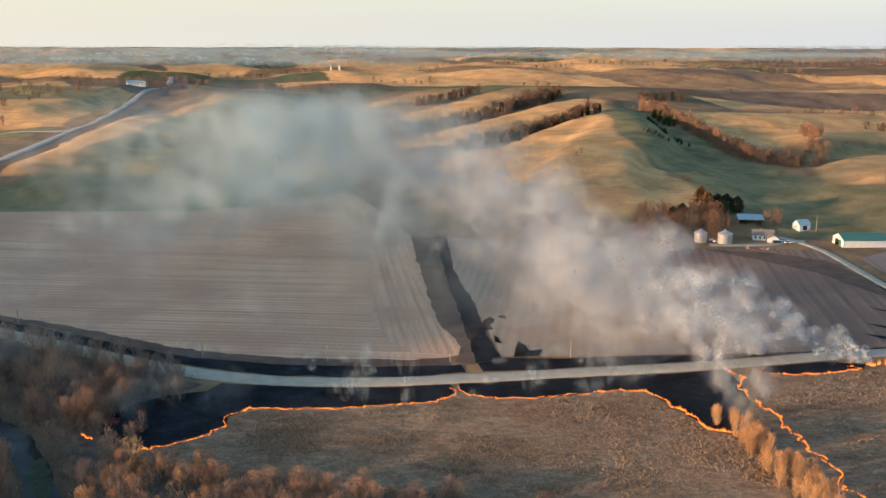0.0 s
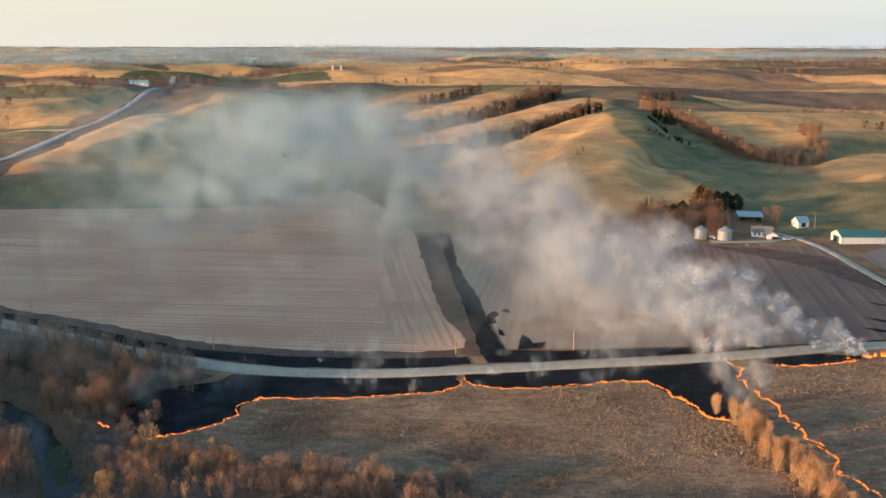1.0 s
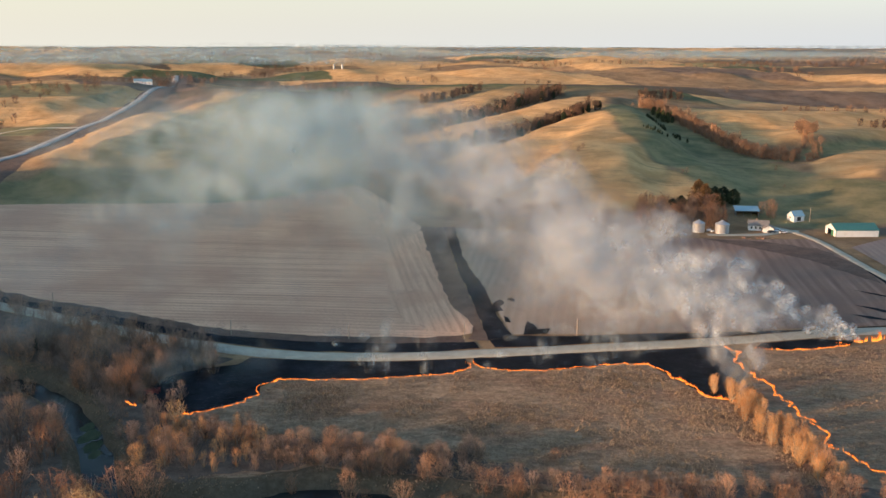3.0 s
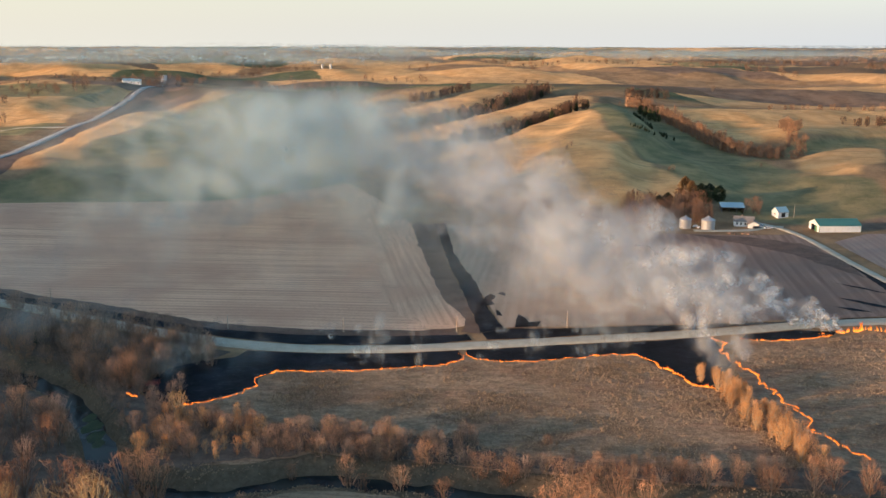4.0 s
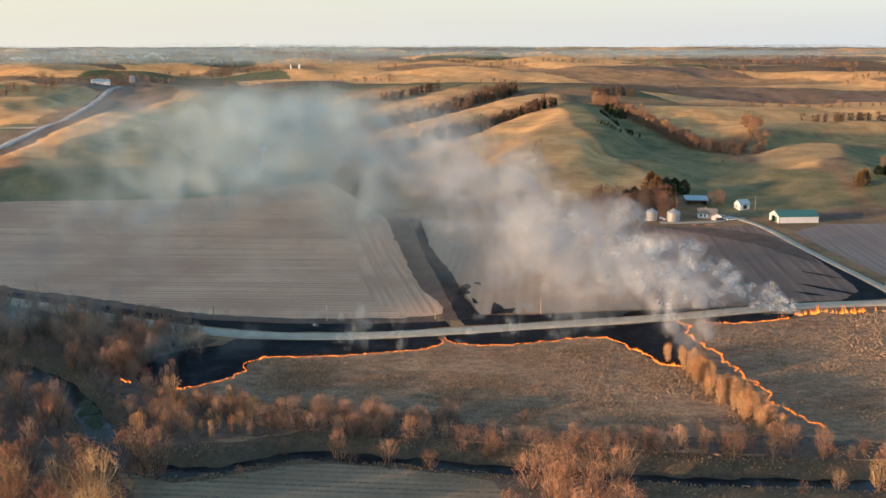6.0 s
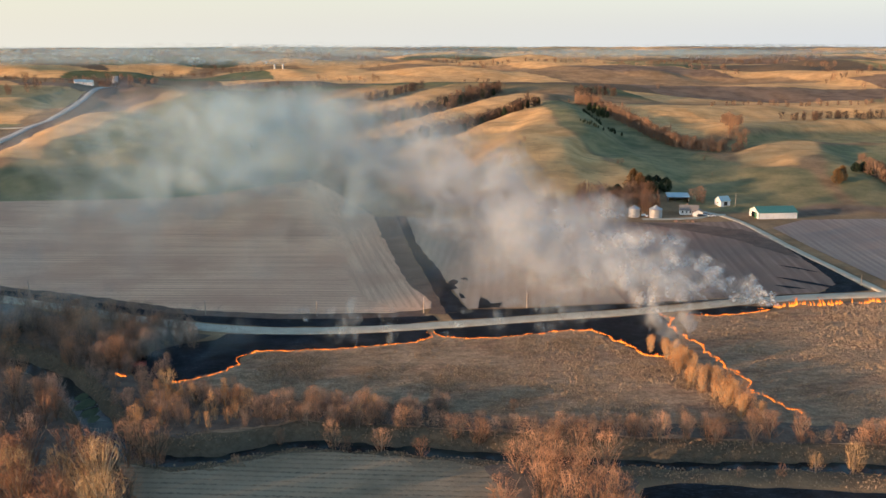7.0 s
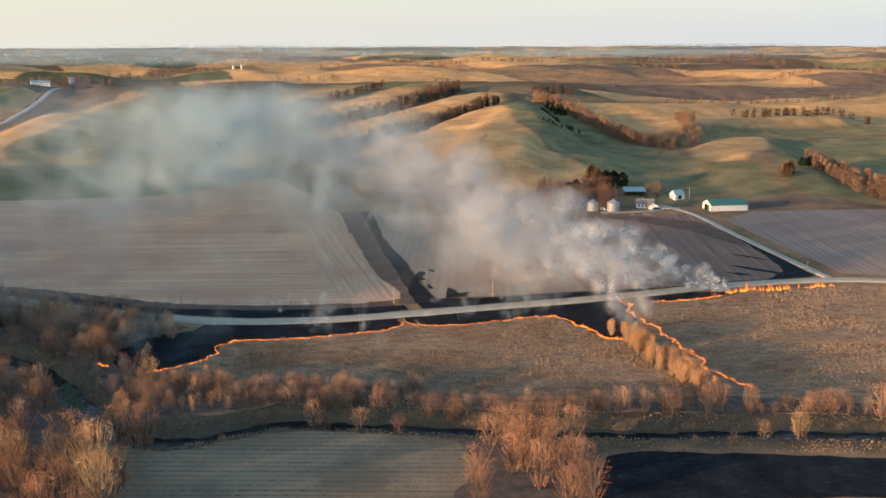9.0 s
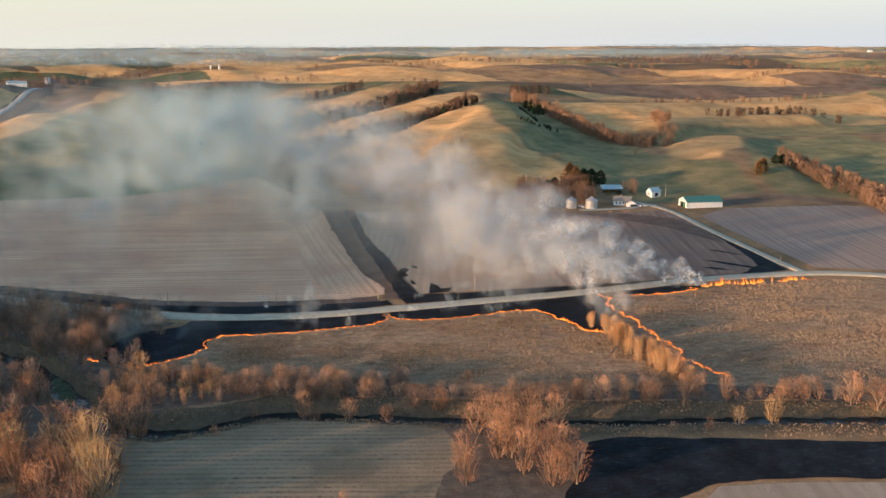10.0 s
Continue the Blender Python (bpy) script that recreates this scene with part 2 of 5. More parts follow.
# lie of the hills: lines along ridges, draws and slopes, each corner with its height
SPINES = [
    # the foot of the hills and the valley behind the harvested fields
    [(-700, 560, 8), (-480, 560, 6), (-330, 560, 4), (-160, 560, 4), (-60, 530, 2), (30, 518, 1), (100, 512, 1), (190, 500, 0.5), (320, 490, 1), (600, 480, 4)],
    [(-52, 560, 3), (-72, 640, 9), (-105, 760, 17), (-140, 900, 25), (-160, 1050, 33), (-172, 1180, 41)],
    # the green hill with the road over it
    [(-150, 640, 14), (-217, 683, 20.5), (-228, 800, 27), (-250, 950, 36), (-284, 1082, 46), (-330, 1200, 48)],
    [(-320, 580, 12), (-338, 640, 18), (-347, 725, 21), (-361, 835, 24), (-374, 946, 28), (-398, 1100, 37), (-422, 1264, 45)],
    [(-262, 610, 15), (-288, 650, 24.5), (-300, 760, 28), (-303, 880, 33)],
    [(-560, 680, 12), (-480, 850, 18)],
    [(-700, 960, 36), (-459, 1031, 41), (-430, 1200, 52), (-520, 1350, 54)],
]
SPINES += [
    # golden spurs and the wooded draws between them
    [(-12, 590, 8), (2, 640, 14), (25, 700, 23), (60, 770, 33), (98, 840, 41)],
    [(-40, 700, 13), (-5, 750, 17), (35, 800, 22), (80, 842, 31), (108, 864, 41)],
    [(-42, 760, 21), (5, 830, 32), (60, 892, 42), (115, 945, 48)],
    [(-70, 830, 21), (-31, 876, 25), (20, 925, 32), (58, 985, 40), (82, 1050, 47)],
    [(-72, 905, 30), (-12, 965, 42), (32, 1040, 49), (66, 1110, 53)],
    [(-95, 960, 29), (-50, 1030, 37), (-4, 1092, 46)],
    [(-105, 1040, 38), (-40, 1110, 49), (12, 1170, 54)],
    [(120, 1100, 50), (220, 1240, 55), (420, 1260, 50)],
]
SPINES += [
    # the main hill, its green bowl and the upper slopes behind
    [(128, 885, 44), (118, 800, 40.5), (104, 709, 36), (86, 650, 29), (72, 600, 19), (72, 555, 7)],
    [(134, 640, 19), (138, 612, 15), (148, 565, 6)],
    [(162, 905, 39), (184, 819, 26), (194, 740, 17.5), (203, 690, 14.5), (212, 660, 13), (203, 614, 9.5), (192, 560, 4)],
    [(178, 898, 40), (250, 928, 38), (330, 960, 34), (422, 990, 30), (600, 1030, 28)],
    [(238, 800, 26), (277, 795, 28), (330, 835, 28), (440, 880, 25)],
    [(218, 700, 15), (262, 738, 15.5), (320, 772, 16), (420, 812, 15), (600, 880, 14)],
    [(306, 718, 21.5), (286, 694, 22), (264, 664, 19), (240, 640, 13.5)],
    [(280, 640, 18.5), (270, 585, 13.5), (258, 535, 5)],
    [(350, 690, 15), (338, 600, 9), (330, 530, 3)],
]


def lie(x, y, rounded=13.0):
    """Height of the hills: every line holds its own height, and the land between passes smoothly from one to the next."""
    over, under = np.zeros(np.shape(x)), np.zeros(np.shape(x))
    for line in SPINES:
        best, level = np.full(np.shape(x), 1e12), np.zeros(np.shape(x))
        for (ax, ay, az), (bx, by, bz) in zip(line, line[1:]):
            dx, dy = bx - ax, by - ay
            t = np.clip(((x - ax) * dx + (y - ay) * dy) / (dx * dx + dy * dy), 0, 1)
            d = (x - ax - t * dx) ** 2 + (y - ay - t * dy) ** 2
            near = d < best
            best, level = np.where(near, d, best), np.where(near, az + t * (bz - az), level)
        w = 1.0 / (best + rounded ** 2) ** 2
        over, under = over + w * level, under + w
    return over / under


def height(x, y):
    x, y = np.asarray(x, float), np.asarray(y, float)
    far = np.hypot(x, y)
    b = 46 * ease(430, 1100, y + 0.12 * np.abs(x + 60)) + 14 * ease(1100, 2000, far) + 15.5 * ease(2000, 4900, far)
    b = np.where(y < 300, b * ease(-400, 300, y) + 75.0 * ease(900, 4900, far) * (1 - ease(-400, 300, y)), b)
    roll = ease(980, 1500, far)
    low = 1 - ease(2800, 4600, far) * 0.65
    b = b + roll * low * (9.0 * lattice(x + 0.6 * y, 1.5 * y, 300, 3) + 9.0 * lattice(x + 0.4 * y, 1.3 * y, 130, 4) + 3.2 * lattice(x + 0.3 * y, y, 60, 14))
    hills = ease(440, 540, y)
    beyond = ease(1080, 1330, far)
    h = b * (1 - hills * (1 - beyond))
    if np.any(hills > 0):
        h = h + hills * (1 - beyond) * lie(x, y)
    h = h + ease(520, 680, y) * (1.5 * lattice(x, y, 62, 5) + 0.8 * lattice(x + 0.5 * y, y, 25, 8)) + 0.15 * lattice(x, y, 60, 6)
    # the hill to the west that the evening sun goes down behind
    west = np.exp(-(off_line(x, y, [(-660, -420), (-650, 0), (-655, 380)]) / 130) ** 2)
    h = h + (71 + 14 * ease(-10, 80, y) + 4 * lattice(x, y, 110, 9)) * west
    for line, wide in ((RIVER, 6.8), (OXBOW, 9.0)):
        d = off_line(x, y, line) + 1.2 * lattice(x, y, 9, 7)
        h = h - 3.4 * (1 - ease(wide * 0.35, wide, d))
    return h


def ground_at(x, y):
    return float(height(np.array([x]), np.array([y]))[0])


def mesh_from(name, verts, faces, material, smooth=True):
    me = bpy.data.meshes.new(name)
    me.from_pydata(verts, [], faces)
    me.materials.append(material)
    if smooth:
        me.polygons.foreach_set("use_smooth", [True] * len(me.polygons))
    me.update()
    return me


GREENS = [  # winter wheat and pasture
    [(-600, 760), (-380, 780), (-392, 880), (-600, 930)],
    [(-680, 1010), (-412, 1015), (-432, 1120), (-680, 1140)],
    [(-400, 515), (-345, 560), (-300, 600), (-276, 640), (-288, 700), (-282, 785), (-284, 950), (-262, 1060), (-250, 1180), (-150, 1230), (-128, 1100), (-125, 950), (-95, 760), (-72, 640), (-85, 590), (-160, 555), (-300, 535)],
    [(108, 870), (112, 800), (108, 720), (122, 660), (142, 600), (152, 540), (200, 508), (252, 520), (266, 600), (242, 630), (228, 660), (214, 700), (196, 780), (172, 900), (140, 925)],
    [(214, 700), (262, 722), (330, 738), (600, 820), (600, 905), (420, 840), (330, 800), (240, 745)],
    [(292, 640), (314, 700), (345, 725), (440, 760), (440, 520), (300, 515), (262, 520), (268, 590)],
]
# golden fields, plus sunlit hill faces painted in as brighter gold
GOLD_AND_SUNLIT = [
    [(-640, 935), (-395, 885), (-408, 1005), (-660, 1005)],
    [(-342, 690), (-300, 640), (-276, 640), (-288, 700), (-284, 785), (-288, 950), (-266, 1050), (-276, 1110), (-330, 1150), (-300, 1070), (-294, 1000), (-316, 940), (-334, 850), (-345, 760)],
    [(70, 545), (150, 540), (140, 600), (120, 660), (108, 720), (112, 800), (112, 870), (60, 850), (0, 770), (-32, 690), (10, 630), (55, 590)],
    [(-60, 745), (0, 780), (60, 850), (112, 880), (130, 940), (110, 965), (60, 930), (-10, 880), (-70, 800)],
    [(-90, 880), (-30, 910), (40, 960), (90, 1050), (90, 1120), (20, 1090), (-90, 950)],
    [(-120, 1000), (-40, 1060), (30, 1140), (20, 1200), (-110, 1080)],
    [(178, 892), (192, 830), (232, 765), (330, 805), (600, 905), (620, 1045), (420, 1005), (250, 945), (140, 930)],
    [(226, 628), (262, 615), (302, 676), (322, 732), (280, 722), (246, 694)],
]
# darker land: slope by the hill road, feedlot soil, strip above the ditch
DARK_LAND = [
    [(-366, 850), (-332, 872), (-316, 960), (-297, 1000), (-300, 1060), (-330, 1130), (-395, 1210), (-376, 1000)],
    [(212, 503), (270, 508), (302, 496), (295, 516), (250, 526), (214, 518)],
    [(-62, 700), (-42, 690), (6, 584), (53, 548), (100, 530), (122, 514), (100, 508), (50, 526), (-6, 560), (-52, 655)],
]


def parcels(x, y):
    """A share in 0..1 for each field of the far land: long strips that bend with the hills."""
    table = np.random.RandomState(99).rand(512)
    v = y + 0.22 * x + 80 * lattice(x, y, 430, 31) + 26 * lattice(x, y, 150, 32)
    strip = np.floor(v / (46 + 0.018 * np.abs(v))).astype(int)
    wide = 170 + 300 * table[(strip * 37) % 512]
    col = np.floor((x + 0.3 * y + 50 * lattice(x, y, 300, 33) + 900 * table[(strip * 11 + 5) % 512]) / wide).astype(int)
    return table[(strip * 73 + col * 151) % 512]


def build_ground():
    front = np.linspace(-36, 38, 410)
    rest = np.linspace(38, 324, 60)[1:-1]
    ang = np.radians(np.concatenate([front, rest]))
    rad = np.concatenate([[40], np.concatenate([np.geomspace(90, 520, 150), np.geomspace(526, 1400, 230), np.geomspace(1408, 4950, 230)])])
    n, m = len(ang), len(rad)
    a, r = np.meshgrid(ang, rad)
    x, y = (r * np.sin(a)).ravel(), (r * np.cos(a) - 30).ravel()
    z = height(x, y)
    verts = np.column_stack([x, y, z]).tolist() + [(0.0, -30.0, 0.0)]
    faces = []
    for k in range(m - 1):
        for i in range(n):
            j = (i + 1) % n
            faces.append((k * n + j, k * n + i, (k + 1) * n + i, (k + 1) * n + j))
    c = len(verts) - 1
    faces += [(c, i, (i + 1) % n) for i in range(n)]
    me = mesh_from("ground", verts, faces, LAND)
    far = np.hypot(x, y)
    wob = 5 * lattice(x, y, 30, 11) + 2 * lattice(x, y, 11, 12)
    # strip fields that follow the lie of the far land
    lot = parcels(x, y)
    deep = ease(1000, 1120, far + 40 * lattice(x, y, 90, 34))
    wheat = deep * ((lot > 0.05) & (lot < 0.17)) * 0.9
    green = deep * ((lot >= 0.17) & (lot < 0.24)) * 0.95
    soil = deep * ((lot >= 0.24) & (lot < 0.42)) * 0.8
    gold = deep * ((lot >= 0.42) & (lot < 0.84))
    timber = 0.9 * deep * ((lot <= 0.05) | (lot > 0.98))
    for polys, which in ((GREENS, "green"), (GOLD_AND_SUNLIT, "gold"), (DARK_LAND, "soil")):
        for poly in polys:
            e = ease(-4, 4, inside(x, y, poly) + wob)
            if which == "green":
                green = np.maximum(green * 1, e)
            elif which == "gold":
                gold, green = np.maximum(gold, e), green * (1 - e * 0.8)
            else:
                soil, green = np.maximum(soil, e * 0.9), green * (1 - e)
    bank = 1 - ease(4, 13, off_line(x, y, RIVER) + 3 * lattice(x, y, 8, 15))
    green = np.maximum(green, 0.5 * bank)
    brush = np.maximum(timber, 0.85 * (1 - ease(9, 18, off_line(x, y, RIVER) + 4 * lattice(x, y, 9, 16))))
    for key, value in (("green", green), ("gold", gold), ("soil", soil), ("wheat", wheat), ("brush", brush)):
        at = me.attributes.new(key, "FLOAT", "POINT")
        at.data.foreach_set("value", np.append(value, 0.0).astype(np.float32))
    return tagged(new("ground", me), "rolling dry grassland with green and tan fields", "ground", kind="structure")


build_ground()


def ragged(pts, step=2.5, amount=0.0, seed=1):
    """A polygon or line with short edges that wander."""
    out = []
    ring = list(pts) + [pts[0]]
    for (ax, ay), (bx, by) in zip(ring, ring[1:]):
        n = max(1, int(math.hypot(bx - ax, by - ay) / step))
        for k in range(n):
            out.append((ax + (bx - ax) * k / n, ay + (by - ay) * k / n))
    if amount:
        q = np.array(out)
        dx = amount * (lattice(q[:, 0], q[:, 1], 7, seed) + 0.6 * lattice(q[:, 0], q[:, 1], 2.7, seed + 1))
        dy = amount * (lattice(q[:, 0], q[:, 1], 7, seed + 2) + 0.6 * lattice(q[:, 0], q[:, 1], 2.7, seed + 3))
        out = list(zip((q[:, 0] + dx).tolist(), (q[:, 1] + dy).tolist()))
    return out


def sheet(name, pts, material, lift, label, category, step=8.0, rough=0.0, seed=1):
    """A sheet of ground cover that lies on the land."""
    ring = ragged(pts, 2.5 if rough else 8.0, rough, seed)
    bm = bmesh.new()
    bm.faces.new([bm.verts.new((x, y, 0)) for x, y in ring])
    xs, ys = [p[0] for p in ring], [p[1] for p in ring]
    for axis, lo, hi in ((0, min(xs), max(xs)), (1, min(ys), max(ys))):
        k = lo + step
        while k < hi:
            co, no = ((k, 0, 0), (1, 0, 0)) if axis == 0 else ((0, k, 0), (0, 1, 0))
            bmesh.ops.bisect_plane(bm, geom=bm.verts[:] + bm.edges[:] + bm.faces[:], plane_co=co, plane_no=no)
            k += step
    bmesh.ops.triangulate(bm, faces=bm.faces[:])
    bm.verts.ensure_lookup_table()
    co = np.array([v.co[:] for v in bm.verts])
    z = height(co[:, 0], co[:, 1]) + lift
    for v, h in zip(bm.verts, z):
        v.co.z = h
    bmesh.ops.recalc_face_normals(bm, faces=bm.faces[:])
    me = bpy.data.meshes.new(name)
    bm.to_mesh(me)
    bm.free()
    if len(me.polygons) and me.polygons[0].normal.z < 0:
        me.flip_normals()
    me.materials.append(material)
    return tagged(new(name, me), label, category, kind="structure")


def curve_through(pts, step=4.0):
    """Points along a smooth line through the given ones."""
    p = [Vector((*q, 0)) for q in pts]
    p = [p[0] * 2 - p[1]] + p + [p[-1] * 2 - p[-2]]
    out = []
    for i in range(1, len(p) - 2):
        n = max(2, int((p[i + 1] - p[i]).length / step))
        for k in range(n):
            t = k / n
            out.append(0.5 * ((2 * p[i]) + (p[i + 1] - p[i - 1]) * t + (2 * p[i - 1] - 5 * p[i] + 4 * p[i + 1] - p[i + 2]) * t * t
                              + (3 * p[i] - p[i - 1] - 3 * p[i + 1] + p[i + 2]) * t ** 3))
    return out + [p[-2]]


def ribbon(name, pts, wide, material, lift, label, category, level=None, step=4.0, crown=0.12, wander=0.25):
    """A road or stream along a line, with a crown and shoulders that go down into the land."""
    line = curve_through(pts, step)
    verts, faces, spots = [], [], []
    share = (-0.62, -0.5, -0.25, 0.0, 0.25, 0.5, 0.62)
    for i, c in enumerate(line):
        d = (line[min(i + 1, len(line) - 1)] - line[max(i - 1, 0)]).normalized()
        side = Vector((d.y, -d.x, 0))
        w = wide * (1 + wander * 0.2 * noise.noise(Vector((c.x * 0.05, c.y * 0.05, 3))))
        for s in share:
            spots.append(c + side * s * w + side * wander * noise.noise(Vector((c.x * 0.2, c.y * 0.2, s * 9))))
    if level is None:
        mids = height(np.array([c.x for c in line]), np.array([c.y for c in line]))
        lows = height(np.array([q.x for q in spots]), np.array([q.y for q in spots]))
    for n, q in enumerate(spots):
        s = share[n % len(share)]
        z = level if level is not None else 0.5 * mids[n // len(share)] + 0.5 * lows[n] + lift + crown * (1 - 4 * s * s if abs(s) <= 0.5 else -6)
        verts.append((q.x, q.y, float(z)))
    k = len(share)
    for i in range(len(line) - 1):
        for j in range(k - 1):
            faces.append((i * k + j, i * k + j + 1, (i + 1) * k + j + 1, (i + 1) * k + j))
    me = mesh_from(name, verts, faces, material)
    if me.polygons[0].normal.z < 0:
        me.flip_normals()
    return tagged(new(name, me), label, category, kind="structure")


ROAD = [(-420, 470), (-300, 415), (-220, 369), (-164, 341), (-138, 328.5), (-114, 317), (-91, 307.5), (-71, 301.5), (-53, 299), (-35, 299), (-18, 300.5), (8, 305), (35, 310),
        (72, 317.5), (101, 325), (128, 332.5), (154, 337), (186, 339.5), (205, 336.5), (225, 329), (290, 300), (400, 250)]
LANE = [(187, 341), (184.5, 376), (182, 420), (177.5, 481), (172, 507), (165, 519)]
HILL_ROAD = [(-325, 480), (-337, 600), (-347, 725), (-361, 835), (-374, 946), (-398, 1100), (-424, 1264), (-480, 1450)]
SIDE_ROAD = [(-361, 835), (-440, 823), (-600, 812)]
ribbon("road", ROAD, 6.4, GRAVEL, 0.35, "pale limestone gravel road along the burnt verges", "road")
ribbon("farm_lane", LANE, 4.0, GRAVEL, 0.3, "pale gravel farm lane up to the yard", "lane")
ribbon("road_verge", [(x + 9, y) for x, y in HILL_ROAD], 30.0, SOIL, 0.25, "dark grassy ditch beside the hill road", "verge", step=20, wander=0.4)
ribbon("side_road", SIDE_ROAD, 5.0, GRAVEL, 0.5, "narrow gravel side road in the far fields", "road", step=20, wander=0.0)
ribbon("hill_road", HILL_ROAD, 7.0, ASPHALT, 0.75, "grey paved road over the far ridge", "road", step=20, wander=0.0)

WEST_FIELD = [(-330, 450), (-240, 395), (-175, 363), (-148, 352), (-122, 340), (-98, 329), (-77, 323), (-57, 320), (-38, 320), (-20, 321), (-3, 322.5), (0.5, 326), (1, 334),
              (-2, 343), (-10, 370), (-18, 420), (-30, 507), (-48, 560), (-78, 612), (-160, 566), (-300, 548), (-400, 530)]
sheet("stubble_field", WEST_FIELD, STUBBLE, 0.10, "tan harvested corn field with faint rows", "field", rough=1.2, seed=141)
sheet("field_headland", [(0.3, 327), (0.8, 334), (-2.2, 343), (-10.2, 370), (-18.2, 420), (-30.2, 507), (-48, 560), (-78, 612), (-96, 600), (-66, 545), (-52, 500), (-40, 420), (-34, 370), (-26, 343), (-16, 327)], HEADLAND, 0.16, "tan field edge with rows along the ditch", "field", rough=0.8, seed=131)
sheet("pale_field", [(15, 325), (36, 326), (78, 331), (72, 484), (20, 500), (-11, 506), (-5, 441), (4, 394), (11, 350)], STUBBLE_PALE, 0.11, "pale beige harvested field beside the burnt ditch", "field")
sheet("tilled_field", [(78, 331), (128, 339), (160, 344), (174, 357), (178, 385), (180, 425), (177, 488), (147, 485), (110, 488), (72, 484)], PLOWED, 0.11, "brown tilled field with slanting rows", "field")
sheet("tilled_field", [(189, 470), (197, 349), (226, 341), (330, 340), (330, 470), (285, 492), (214, 490)], PLOWED_PALE, 0.11, "brown tilled field beyond the farm lane", "field")
sheet("soil_strip", [(-30, 507), (-18, 420), (-10, 370), (-2, 343), (1, 334), (1, 325), (-1, 319), (7, 318), (2, 356), (-7, 420), (-17, 507)], SOIL, 0.09, "bare brown soil beside the burnt ditch", "soil", rough=0.5)
sheet("field_margin", [(-200, 376), (-175, 364), (-148, 353), (-122, 341), (-98, 330), (-77, 324), (-57, 321), (-38, 321), (-20, 322), (-3, 323), (-1, 315), (-20, 313), (-38, 312), (-57, 312), (-77, 315), (-98, 321),
                       (-122, 332), (-148, 344), (-175, 356), (-200, 368)], SOIL, 0.085, "dark bare soil between the field and the burnt verge", "soil", rough=0.5, seed=151)
# shade across the tilled field, painted on as a dark sheet
sheet("dark_soil", [(120, 486), (146, 481), (172, 466), (180, 430), (176, 402), (160, 445), (140, 466)], SOIL, 0.16, "dark band painted as shade across the tilled field", "soil", rough=1.2)
sheet("meadow", [(-80, 249), (-72, 253), (-61, 266), (-58, 277), (-19, 281), (-2, 287), (1, 296), (5, 291), (27, 290), (50, 297), (58, 296), (67, 278), (77, 265), (85, 270), (90, 300),
                 (97, 314), (131, 319), (163, 329), (191, 332), (225, 322), (290, 293), (330, 270), (330, 186), (190, 192), (134, 197.5), (77, 204), (31, 209), (0, 214), (-36, 220), (-52, 213), (-66, 212), (-80, 225)],
      MEADOW, 0.07, "unburnt meadow of dry tussock grass", "meadow", rough=0.8, step=6)
LITTER = plain("leaf_litter", (0.068, 0.053, 0.041), (0.165, 0.128, 0.096), 0.3, 1.0, 0.2)
sheet("woodland_floor", [(-250, 375), (-200, 358), (-163, 335), (-137, 322), (-112, 311), (-90, 301), (-76, 294), (-84, 286), (-92, 279), (-97, 269), (-95, 260), (-90, 252), (-81, 247), (-62, 236), (-58, 222), (-70, 214), (-82, 222), (-95, 244), (-110, 264),
                         (-130, 284), (-160, 297), (-250, 312)], LITTER, 0.06, "dark leaf litter and brush under bare trees", "woodland floor", rough=1.0, step=6, seed=111)
sheet("woodland_floor", [(-250, 286), (-160, 274), (-125, 258), (-108, 236), (-96, 214), (-84, 196), (-72, 188), (-66, 172), (-72, 150), (-92, 60), (-250, 60)], LITTER, 0.06, "dark leaf litter and brush under bare trees", "woodland floor", rough=1.0, step=6, seed=115)
sheet("woodland_floor", [(-50, 216), (-36, 220.5), (0, 214.5), (31, 209.5), (77, 204.5), (134, 198), (134, 206), (90, 216), (60, 213), (20, 219), (0, 228), (-30, 234), (-50, 236), (-74, 240), (-82, 228), (-78, 214), (-66, 210)], LITTER, 0.1, "dark leaf litter and brush under bare trees", "woodland floor", rough=1.5, step=6, seed=119)
sheet("woodland_floor", [(12, 190), (22, 192), (44, 188), (48, 180), (42, 166), (36, 150), (10, 140), (6, 155), (16, 178)], LITTER, 0.1, "dark leaf litter and brush under bare trees", "woodland floor", rough=1.5, step=6, seed=123)
sheet("burnt_verge", [(-200, 369), (-175, 357), (-148, 345), (-122, 333), (-98, 322), (-77, 316), (-57, 313.5), (-38, 313), (-20, 314), (-3, 316), (2, 317), (4, 309), (-18, 304.5), (-35, 303.5), (-53, 303.5), (-70, 306), (-90, 312),
                      (-113, 321), (-137, 333), (-163, 345), (-200, 363)], BURNT, 0.14, "burnt black verge above the gravel road", "burnt ground", rough=0.7, seed=31)
sheet("burnt_verge", [(9, 310), (7, 318), (15, 323), (36, 324), (65, 328), (100, 333), (128, 338), (160, 343), (173, 356), (177, 385), (179, 425), (181, 425), (182.3, 380), (182.3, 346), (154, 341.5), (128, 337), (101, 329.5), (72, 322), (35, 314.5)], BURNT, 0.14,
      "burnt black verge above the gravel road", "burnt ground", rough=0.6, seed=41)
sheet("burnt_ditch", [(-17, 508), (-7, 420), (2, 356), (7, 318), (15, 323), (10, 350), (4, 394), (-5, 441), (-11, 510)], BURNT, 0.15, "burnt black ditch between two fields", "burnt ground", rough=0.6, seed=51)
